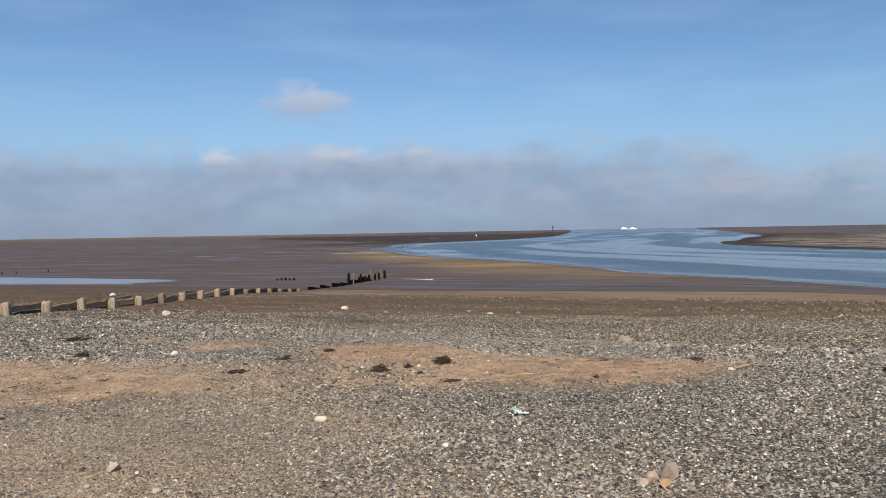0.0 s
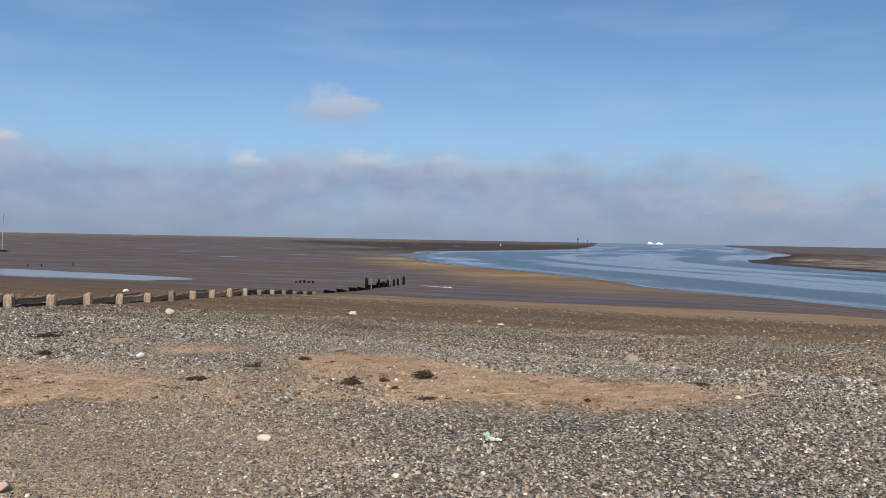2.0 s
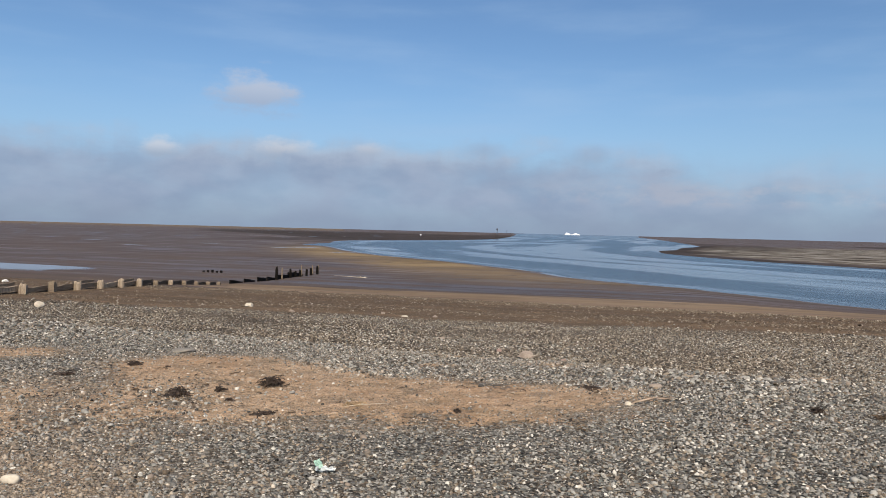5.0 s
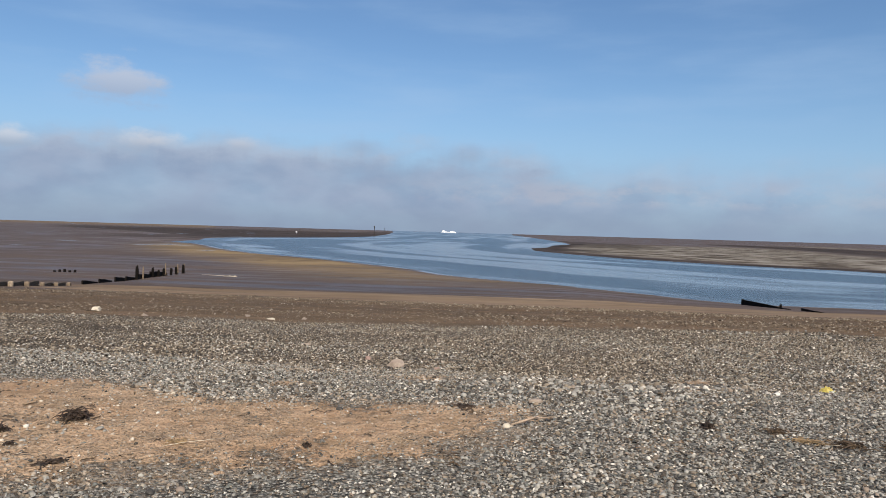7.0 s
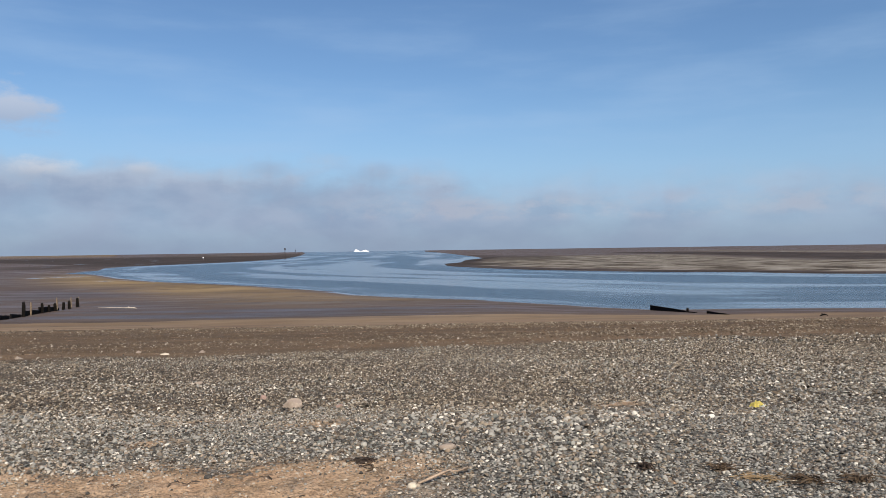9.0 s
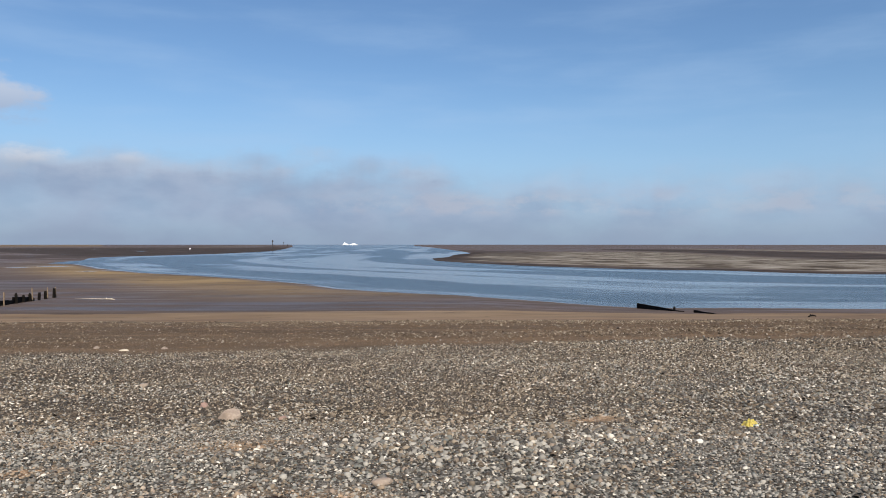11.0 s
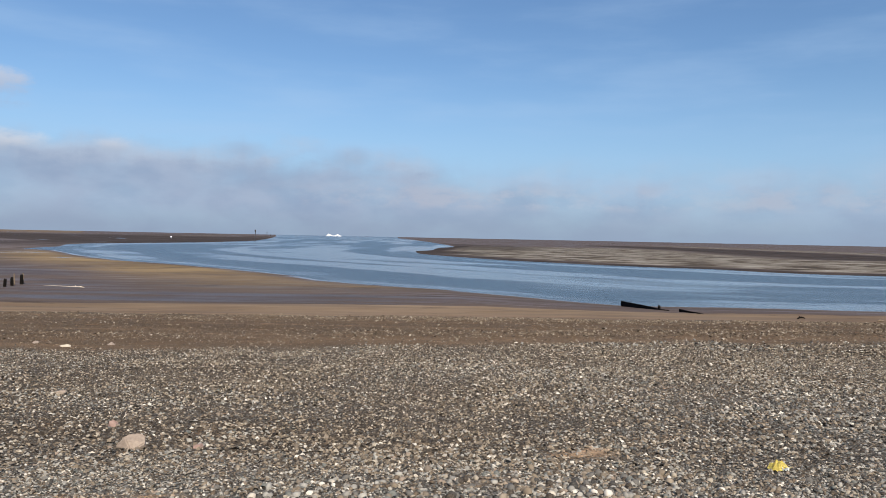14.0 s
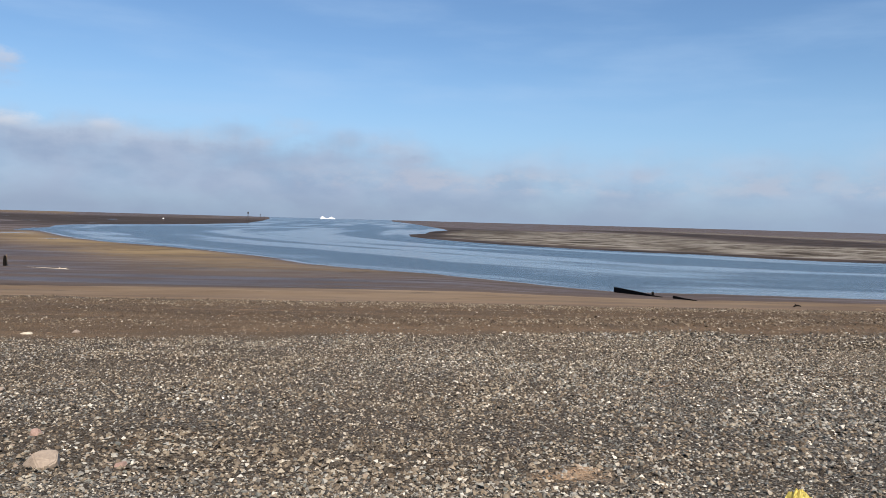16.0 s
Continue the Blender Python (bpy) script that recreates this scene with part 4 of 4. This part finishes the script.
def ship():
    """A white vessel seen broadside, with a block at each end."""
    ang, d = 13.86, 3000.0
    x, y = d * math.sin(radians(ang)), d * math.cos(radians(ang))
    root = empty("ship", x, y, WATER_Z, -ang)
    root.scale = (0.95, 0.95, 0.75)
    tagged(root, "white ship with two deckhouses far out at sea", "ship")

    def hull():
        bm = bmesh.new()
        loops = []
        for u, w, lift in ((-30.5, 1.0, 1.6), (-29, 4.5, 0.6), (-20, 6, 0), (18, 6, 0), (26, 4, 0.4), (31, 0.6, 1.2)):
            loops.append([bm.verts.new((u, -w * 0.8, -1)), bm.verts.new((u, -w, 4.2 + lift)), bm.verts.new((u, w, 4.2 + lift)), bm.verts.new((u, w * 0.8, -1))])
        for a, b in zip(loops, loops[1:]):
            for k in range(4):
                bm.faces.new((a[k], a[(k + 1) % 4], b[(k + 1) % 4], b[k]))
        bm.faces.new(loops[0][::-1])
        bm.faces.new(loops[-1])
        return bm

    part("hull", hull(), SHIP_WHITE, root)
    bm = bmesh.new()
    box(bm, (0, -5.6, 0.6), (54, 1.0, 1.3), bevel=0.2)
    part("boot_stripe", bm, SHIP_BLUE, root)
    bm = bmesh.new()
    for cx, cz, sx, sz in ((-18, 6.0, 20, 4.4), (-20, 9.2, 13, 2.6), (-21, 11.2, 8, 1.8)):
        box(bm, (cx, 0, cz), (sx, 9, sz), taper=0.86, bevel=0.3)
    part("forward_deckhouse", bm, SHIP_WHITE, root)
    bm = bmesh.new()
    for cx, cz, sx, sz in ((16, 5.6, 24, 3.4), (15, 8.0, 13, 2.4), (14, 9.6, 6, 1.4)):
        box(bm, (cx, 0, cz), (sx, 9, sz), taper=0.7, bevel=0.3)
    part("aft_deckhouse", bm, SHIP_WHITE, root)
    for k in range(4):
        bm = bmesh.new()
        box(bm, (-25.5 + 4.6 * k, -4.2, 7.0), (3.0, 0.9, 0.8), bevel=0.1)
        part("window", bm, GLASS_DARK, root)
    bm = bmesh.new()
    tube(bm, [(-22, 0, 11), (-22, 0, 13), (-22, 0, 15)], [0.5, 0.35, 0.2], 6)
    tube(bm, [(-23.4, 0, 13.2), (-20.6, 0, 13.2)], [0.2, 0.2], 5)
    part("mast", bm, SHIP_WHITE, root)
    bm = bmesh.new()
    tube(bm, [(17, 0, 9), (17.4, 0, 12.2)], [1.3, 1.0], 8)
    part("funnel", bm, SHIP_WHITE, root)


ship()

# ---- single stones that stand out on the shingle ----
stone(3.15, 13.15, (0.36, 0.26, 0.17), BUFF, "large pinkish-buff angular stone lying on grey shingle", 1, 10, 0.5)
stone(-2.1, 4.72, (0.10, 0.08, 0.085), PINK, "cream angular stone on sandy gravel", 2, 25, 0.5)
stone(-1.0, 6.02, (0.115, 0.07, 0.06), CREAM, "cream half shell lying domed on gravel", 3, 0, 0.05)
stone(-3.35, 9.3, (0.12, 0.09, 0.09), CHALK, "bright white stone among grey pebbles", 4, 40, 0.25)
stone(-1.22, 10.35, (0.32, 0.22, 0.06), GREY_STONE, "flat grey slab at the edge of the sand", 5, 5, 0.2)
stone(2.95, 14.6, (0.17, 0.13, 0.09), RED, "worn red brick fragment on the shingle", 6, 70, 0.5, "brick_fragment", "brick")
stone(-3.7, 28.1, (0.36, 0.28, 0.22), CREAM, "pale boulder low on the beach", 7, 15, 0.4)
stone(-8.9, 24.1, (0.34, 0.26, 0.24), CREAM, "pale blocky boulder beside the groyne", 8, 60, 0.5)
stone(-2.0, 26.2, (0.24, 0.18, 0.12), BUFF, "buff stone low on the beach", 9, 20, 0.3)
stone(2.6, 26.4, (0.22, 0.17, 0.10), BUFF, "buff flat stone low on the beach", 10, 45, 0.3)
stone(1.6, 26.2, (0.32, 0.2, 0.08), CREAM, "long cream flat stone low on the beach", 12, 10, 0.3)
stone(0.9, 26.8, (0.2, 0.16, 0.1), BUFF, "buff rounded stone low on the beach", 13, 80, 0.3)
stone(-17.6, 40.0, (0.40, 0.30, 0.22), CHALK, "white boulder beyond the groyne", 14, 30, 0.4)
stone(6.5, 9.5, (0.075, 0.06, 0.05), CHALK, "rounded white cobble on grey shingle", 15, 0, 0.05)
stone(2.2, 17.8, (0.16, 0.12, 0.08), BUFF, "buff cobble halfway down the beach", 16, 15, 0.2)
stone(3.18, 8.36, (0.07, 0.06, 0.05), CREAM, "smooth white cobble touching a dry stick", 17, 0, 0.02)
stone(3.75, 9.25, (0.16, 0.11, 0.06), BUFF, "flat grey-buff cobble by the sand", 18, 20, 0.1)
for i, (dx, dy, sz, mt, ag, tn) in enumerate([(0.10, 0.10, (0.15, 0.10, 0.17), BUFF, 0.7, 20), (-0.10, -0.02, (0.12, 0.08, 0.065), PINK, 0.5, 35), (0.02, -0.06, (0.14, 0.10, 0.075), TAN, 0.7, 30), (-0.02, 0.06, (0.10, 0.09, 0.10), PINK, 0.5, 0)]):
    stone(1.33 + dx, 4.72 + dy, sz, mt, ["upright buff stone in a small heap", "oval pinkish stone in a small heap", "tan flat stone in a small heap", "round pink stone in a small heap"][i], 20 + i, tn, ag, group="heap of stones")

# ---- dry stick ----
bm = bmesh.new()
tube(bm, [(0, 0, 0.02), (0.11, 0.03, 0.035), (0.22, 0.08, 0.04), (0.34, 0.10, 0.03), (0.47, 0.15, 0.03)], [0.007, 0.010, 0.009, 0.007, 0.003], 7)
tube(bm, [(0.22, 0.08, 0.04), (0.27, 0.06, 0.06)], [0.009, 0.004], 5)
stick = part("stick", bm, WOOD_DRY, smooth=True)
stick.matrix_world = pose(3.23, 8.38, height_at(3.3, 8.4), 0, 0, 5)
tagged(stick, "bleached bent driftwood stick on sand and gravel", "stick")


# ---- seaweed and strandline ----
def weed_mesh(wide, deep, high, blades, seed, thick=1.0):
    rng = random.Random(seed)
    bm = bmesh.new()
    for _ in range(blades):
        a, r = rng.uniform(0, 6.28), rng.random() ** 0.7
        p = Vector((math.cos(a) * r * wide / 2, math.sin(a) * r * deep / 2, rng.uniform(0.0, high * (1.1 - r))))
        way2 = rng.uniform(0, 6.28)
        length = rng.uniform(0.2, 0.7) * min(wide, deep * 2 + 0.03)
        pts, lift = [], rng.uniform(-0.1, 0.6)
        for k in range(5):
            pts.append(p + Vector((math.cos(way2) * length * k / 4, math.sin(way2) * length * k / 4, high * lift * math.sin(k * 0.8))))
            pts[-1].z = max(pts[-1].z, 0.002)
            way2 += rng.uniform(-0.7, 0.7)
        if rng.random() < 0.12:  # a few wisps stray from the clump
            pts = [q + Vector((q.x * 0.7, q.y * 0.7, 0)) for q in pts]
        w = rng.uniform(0.003, 0.008) * thick
        tube(bm, pts, [w * 0.6, w, w * 1.2, w, w * 0.3], 3)
    return bm


def weed(x, y, wide, deep, high, blades, seed, turn=0.0, mat=None, label="dark dried seaweed clump lying on the sand", name="seaweed", group=""):
    ob = part(name, weed_mesh(0.38 * wide, 0.45 * deep, 0.6 * high, int(0.8 * blades), seed, 0.45 if mat is STRAW else 0.7), mat or WEED)
    ob.matrix_world = pose(x, y, height_at(x, y) + 0.004, 0, 0, turn)
    return tagged(ob, label, "seaweed", group)


weed(-0.72, 8.22, 0.34, 0.22, 0.10, 170, 1)
weed(-0.02, 8.8, 0.38, 0.26, 0.12, 200, 2, 20)
weed(-0.42, 8.45, 0.17, 0.12, 0.07, 60, 3)
weed(-0.28, 8.12, 0.16, 0.07, 0.03, 40, 4)
weed(-2.2, 8.0, 0.36, 0.16, 0.06, 110, 5, 10)
weed(-5.3, 10.8, 0.50, 0.20, 0.10, 130, 6, 15)
weed(-4.5, 9.3, 0.34, 0.20, 0.08, 110, 7)
weed(-1.45, 9.35, 0.30, 0.14, 0.05, 70, 8, 20)
weed(-1.9, 8.9, 0.30, 0.10, 0.04, 50, 9, 5)
weed(4.82, 8.15, 0.22, 0.16, 0.07, 90, 10)
weed(3.05, 9.12, 0.34, 0.12, 0.03, 80, 11, -8)
weed(5.33, 7.98, 0.34, 0.22, 0.06, 71, 12, -35, WEED_BROWN, label="brown dried weed on the strandline among pebbles", group="strandline")
weed(5.40, 7.72, 0.52, 0.16, 0.05, 80, 13, -35, STRAW, "matted dry reed and weed on the strandline", "dry_reeds", "strandline")
weed(5.64, 7.56, 0.44, 0.20, 0.07, 88, 14, -20, WEED_BROWN, label="brown dried weed on the strandline among pebbles", group="strandline")
weed(5.95, 7.42, 0.40, 0.18, 0.06, 77, 15, -20, WEED_BROWN, label="brown dried weed on the strandline among pebbles", group="strandline")
weed(0.75, 8.15, 0.48, 0.10, 0.03, 60, 16, 12, STRAW, "thin dry reed stalks on the sand", "dry_reeds")
weed(0.1, 7.72, 0.40, 0.10, 0.03, 50, 17, 12)
weed(1.62, 8.05, 0.12, 0.10, 0.05, 40, 18)
stone(3.7, 13.0, (0.12, 0.10, 0.07), RED, "small reddish stone on grey shingle", 19, 30, 0.4)
bm = bmesh.new()
tube(bm, [(-0.32, 0.0, 0.02), (-0.1, 0.02, 0.03), (0.12, -0.01, 0.035), (0.36, 0.03, 0.02)], [0.002, 0.004, 0.004, 0.002], 5)
reed = part("reed_stalk", bm, WOOD_BLEACHED, smooth=True)
reed.matrix_world = pose(0.85, 8.12, height_at(0.85, 8.12), 0, 0, 18) @ Matrix.Scale(0.6, 4)
tagged(reed, "pale dry reed stalk on the sand", "reed")
reed2 = copy_thing(reed, pose(5.5, 7.55, height_at(5.5, 7.55) + 0.02, 0, 0, -12) @ Matrix.Scale(0.35, 4))
tagged(reed2, "pale dry reed stalk caught on the strandline")


def scrap_mesh(length, seed):
    """One crumpled, flattened strand of dried weed."""
    rng = random.Random(seed)
    bm, pts, a = bmesh.new(), [Vector((0, 0, 0.004))], 0.0
    for _ in range(8):
        a += rng.uniform(-1.1, 1.1)
        pts.append(pts[-1] + Vector((math.cos(a), math.sin(a), 0)) * length / 8)
        pts[-1].z = rng.uniform(0.002, 0.014)
    tube(bm, pts, [0.002] + [rng.uniform(0.002, 0.007) for _ in range(7)] + [0.001], 5)
    return bm


tiny = [part("weed_scrap", scrap_mesh(0.06 + 0.03 * k, 60 + k), WEED_BROWN if k % 2 else WEED) for k in range(6)]
spots = random.Random(5)
for k in range(85):
    x, y = (spots.uniform(-1.9, 3.3), spots.uniform(7.5, 9.6)) if k < 60 else (spots.uniform(-5.6, -1.5), spots.uniform(6.9, 9.4))
    m = pose(x, y, height_at(x, y) + 0.004, 0, 0, spots.gauss(10, 45)) @ Matrix.Scale(spots.uniform(0.6, 1.3), 4)
    ob = tiny[k] if k < 6 else copy_thing(tiny[k % 6], m)
    if k < 6:
        ob.matrix_world = m
    tagged(ob, "small dark scrap of dried weed on sand", "seaweed", "weed scraps on the sand")


# ---- litter ----
def crumple(bm, wide, deep, high, seed, fold=0.0, n=9, dome=0.0):
    """A creased sheet of film, with a thickness."""
    off = Vector((seed * 2.3, seed, 0))
    grid = []
    for i in range(n + 1):
        for j in range(n + 1):
            u, v = i / n - 0.5, j / n - 0.5
            c = abs(noise.noise(Vector((u * 3, v * 3, 0)) + off)) + 0.25 * abs(noise.noise(Vector((u * 6, v * 6, 4)) + off))
            grid.append(bm.verts.new((u * wide * (1 - 0.3 * abs(v)) + 0.1 * wide * c, v * deep + 0.15 * deep * noise.noise(Vector((u * 2, v * 2, 9)) + off), high * (c * 1.3 + fold * max(0, u + v) + dome * (1 - 4 * u * u) * (1 - 4 * v * v)))))
    for i in range(n):
        for j in range(n):
            a = i * (n + 1) + j
            bm.faces.new((grid[a], grid[a + n + 1], grid[a + n + 2], grid[a + 1]))
    bmesh.ops.solidify(bm, geom=list(bm.faces), thickness=0.002)


wrap = tagged(empty("plastic_wrapper", 0.65, 6.48, height_at(0.65, 6.48) + 0.012, 15), "crumpled white and green plastic wrapper on pebbles", "litter")
bm = bmesh.new()
crumple(bm, 0.13, 0.075, 0.028, 3)
part("white_film", bm, PLASTIC_W, wrap)
bm = bmesh.new()
crumple(bm, 0.045, 0.065, 0.016, 5, 0.6)
ob = part("green_flap", bm, PLASTIC_G, wrap, "pale green folded flap")
ob.matrix_basis = pose(-0.03, 0.06, 0.02, 35, 0, 20)
pack = tagged(empty("plastic_packet", 7.98, 10.52, height_at(7.98, 10.52) + 0.01, 10), "crumpled yellow plastic packet on grey shingle", "litter")
bm = bmesh.new()
crumple(bm, 0.17, 0.12, 0.045, 8, 0.0, 10, 1.2)
part("film", bm, PLASTIC_Y, pack)
bm = bmesh.new()
crumple(bm, 0.09, 0.05, 0.03, 9)
ob = part("torn_edge", bm, PLASTIC_W, pack, "white torn edge")
ob.matrix_basis = pose(0.0, -0.06, 0.01, 0, 0, 10)

# ---- pebbles ----
def rings_form(sides, levels, top):
    """Places and triangles of a low dome of rings with one place on top."""
    v, f = [], []
    for k, (r, z) in enumerate(levels):
        v += [(r * math.cos(2 * math.pi * (i + 0.5 * k) / sides), r * math.sin(2 * math.pi * (i + 0.5 * k) / sides), z) for i in range(sides)]
    for k in range(len(levels) - 1):
        for i in range(sides):
            a, b = k * sides + i, k * sides + (i + 1) % sides
            f += [(a, b, a + sides), (b, b + sides, a + sides)]
    v.append((0, 0, top))
    last = (len(levels) - 1) * sides
    f += [(last + i, last + (i + 1) % sides, len(v) - 1) for i in range(sides)]
    return np.array(v, float), np.array(f)


COBBLE = rings_form(6, [(0.92, -0.6), (0.86, 0.35)], 0.75)
CHIP = rings_form(4, [(1.0, -0.5), (0.78, 0.45)], 0.72)
GRAIN = rings_form(4, [(1.0, -0.2)], 0.85)


def scatter(count, r_lo, r_hi, seed, spread=(-40, 60)):
    """Places spread evenly over a wedge of the beach."""
    g = np.random.default_rng(seed)
    r = np.sqrt(g.uniform(r_lo**2, r_hi**2, count))
    a = np.radians(g.uniform(*spread, count))
    return ORIGIN[0] + r * np.sin(a), ORIGIN[1] + r * np.cos(a), g


def stone_field(name, count, r_lo, r_hi, seed, size_lo, size_hi, form, label, power=2.2, ends=(4.0, 4.0), spread=(-40, 60), zone="all"):
    shape, tris = form
    x, y, g = scatter(count, r_lo, r_hi, seed, spread)
    s = seaward(x, y)
    cover, mixed, coarse = sand_cover(x, y), sandy_gravel(x, y), coarse_berm(x, y)
    patchy = waves(x, y, 0.55, 12.0) * 0.5 + waves(x, y, 1.9, 13.0) * 0.5
    chance = (1 - 0.86 * cover) * np.clip(0.85 + 0.5 * patchy, 0.2, 1.2)
    chance *= {"all": 1 - 0.2 * mixed - 0.5 * coarse, "coarse": coarse * (0.62 + 0.38 * step(y, 8.2, 10.0)), "fine": (1 - 0.75 * mixed) * (1 - 0.35 * coarse) * step(-y, -13.5, -11.5), "grit": np.maximum(mixed, 0.15 * cover)}[zone]
    past, down = past_shingle(x, y), shore(x, y)
    lines = np.maximum(np.exp(-(((past - 3.0) / 1.1) ** 2)), np.exp(-(((down - 35.6) / 1.7) ** 2)))  # rows of pebbles on the brown gravel
    chance *= np.interp(down, [0, 37.2, 38.5], [1, 1, 0.0]) * (1 - step(past, -0.9, 0.2) * (1 - 0.10 - 0.55 * lines))
    ahead = step(x + 0.62 * y + 0.6, -1.6, 0.0) * step(1.235 * y - 2.2 - x, -1.8, 0.0)
    r = np.hypot(x - ORIGIN[0], y - ORIGIN[1])
    chance *= ahead if spread[0] == -40 else 1 - ahead * step(r, 4.6, 5.6)
    chance *= step(r, r_lo, r_lo + ends[0]) * step(-r, -r_hi, -r_hi + ends[1])
    chance *= 1 - 0.42 * step(s, 11.5, 15.0) * step(-x, -6.0, 3.0)  # finer and browner towards the groyne
    bands = waves(0.355 * y - 0.935 * x + 40, s * 4.0, 6.0, 15.0)  # thinner strips along the slope
    chance *= 1 - 0.5 * np.clip(bands, 0, 1) * step(s, 11.0, 14.0)
    keep = g.random(count) < chance
    x, y, s, mixed, cover = x[keep], y[keep], s[keep], mixed[keep], cover[keep]
    n = len(x)
    size = size_lo + (size_hi - size_lo) * g.random(n) ** power
    size *= np.clip(0.9 + 0.25 * waves(x, y, 1.3, 14.0) + 0.2 * step(x, 5.0, 14.0), 0.5, 1.3) * (1 - 0.2 * np.maximum(mixed, cover))
    if zone == "coarse":
        size *= 0.62 + 0.38 * step(y, 8.8, 10.3) * step(x, 2.0, 4.5)
    sx, sy, sz = size, size * g.uniform(0.55, 0.95, n), size * g.uniform(0.42, 0.9, n)
    p = shape[None] * (1 + g.uniform(-0.22, 0.22, (n, len(shape), 3)))
    p = p * np.stack([sx, sy, sz], 1)[:, None] * 0.5
    tx, ty, tz = g.normal(0, 0.42, n), g.normal(0, 0.42, n), g.uniform(0, 6.283, n)
    c, d = np.cos(tx)[:, None], np.sin(tx)[:, None]
    p[..., 1], p[..., 2] = c * p[..., 1] - d * p[..., 2], d * p[..., 1] + c * p[..., 2]
    c, d = np.cos(ty)[:, None], np.sin(ty)[:, None]
    p[..., 0], p[..., 2] = c * p[..., 0] + d * p[..., 2], -d * p[..., 0] + c * p[..., 2]
    c, d = np.cos(tz)[:, None], np.sin(tz)[:, None]
    p[..., 0], p[..., 1] = c * p[..., 0] - d * p[..., 1], d * p[..., 0] + c * p[..., 1]
    z = ground_z(x, y) + sz * g.uniform(-0.05, 0.40, n)
    p += np.stack([x, y, z], 1)[:, None]
    k = len(shape)
    faces = (tris[None] + (np.arange(n) * k)[:, None, None]).reshape(-1, 3)
    ob = new(name, mesh_from(name, p.reshape(-1, 3), faces, [PEBBLES, PEBBLES_MID, PEBBLES_LOW, PEBBLES_DUSTY], zone == "coarse"))
    kind = (g.random(n) < 0.28 + 0.6 * warmth(x, y)).astype(np.int32)  # browner stones down the slope
    kind[past[keep] + g.normal(0, 0.6, n) > 0] = 2
    kind[g.random(n) < 0.65 * np.maximum(mixed, cover)] = 3
    ob.data.polygons.foreach_set("material_index", np.repeat(kind, len(tris)).astype(np.int32))
    return tagged(ob, label, "pebbles", kind="stuff")


stone_field("shingle", 130000, 4.6, 14.5, 36, 0.024, 0.085, COBBLE, "larger grey rounded cobbles along the crest of the beach", 2.2, (0.8, 2.0), zone="coarse")
stone_field("shingle", 430000, 4.6, 15.5, 37, 0.017, 0.042, GRAIN, "close-packed small grey stones of the upper shingle", 1.5, (0.8, 2.0), zone="fine")
stone_field("shingle", 70000, 4.6, 18.5, 31, 0.018, 0.050, CHIP, "grey and brown rounded pebbles of a shingle beach", 2.0, (1.0, 4.0))
stone_field("shingle", 420000, 4.6, 13.0, 34, 0.012, 0.030, GRAIN, "small stones half sunk in sandy gravel", 1.2, (1.0, 2.0), zone="grit")
stone_field("shingle", 400000, 12.5, 31.0, 32, 0.024, 0.072, GRAIN, "grey and brown pebbles covering the beach slope", 1.5, (2.5, 4.0))
stone_field("shingle", 300000, 27.0, 50.0, 33, 0.030, 0.115, GRAIN, "scattered pebbles on brown gravel low on the beach", 2.0)
stone_field("shingle", 25000, 0.1, 11.0, 35, 0.03, 0.075, GRAIN, "grey pebbles of the upper beach", 1.6, (0.1, 2.0), (-180, 180))

# larger pebbles that can be told apart, each its own piece
shapes = []
for k in range(8):
    bm = bmesh.new()
    g8 = random.Random(900 + k)
    made = bmesh.ops.create_uvsphere(bm, u_segments=6, v_segments=5, radius=0.5)["verts"]
    for v in made:
        v.co *= 1 + 0.12 * noise.noise(v.co * 2.5 + Vector((k * 4.0, 0, 0)))
        v.co = Vector((v.co.x, v.co.y * g8.uniform(0.74, 0.78), v.co.z * 0.5))
    me = bpy.data.meshes.new("pebble")
    bm.to_mesh(me)
    bm.free()
    me.polygons.foreach_set("use_smooth", np.full(len(me.polygons), True))
    me.materials.append(PEBBLE_ONE)
    shapes.append(me)
px, py, g = scatter(1500, 6.0, 12.8, 77)
open_ground = (sand_cover(px, py) < 0.25) | (g.random(1500) < 0.12)
px, py = px[open_ground][:290], py[open_ground][:290]
pz = ground_z(px, py)
for k in range(len(px)):
    ob = new("pebble", shapes[k % 8])
    ob.parent = ground
    big = 0.036 + 0.040 * g.random() ** 2
    ob.matrix_basis = pose(px[k], py[k], pz[k] + 0.10 * big, g.uniform(-14, 14), g.uniform(-14, 14), g.uniform(0, 360)) @ Matrix.Diagonal((big, big, big * g.uniform(0.7, 1.1), 1))
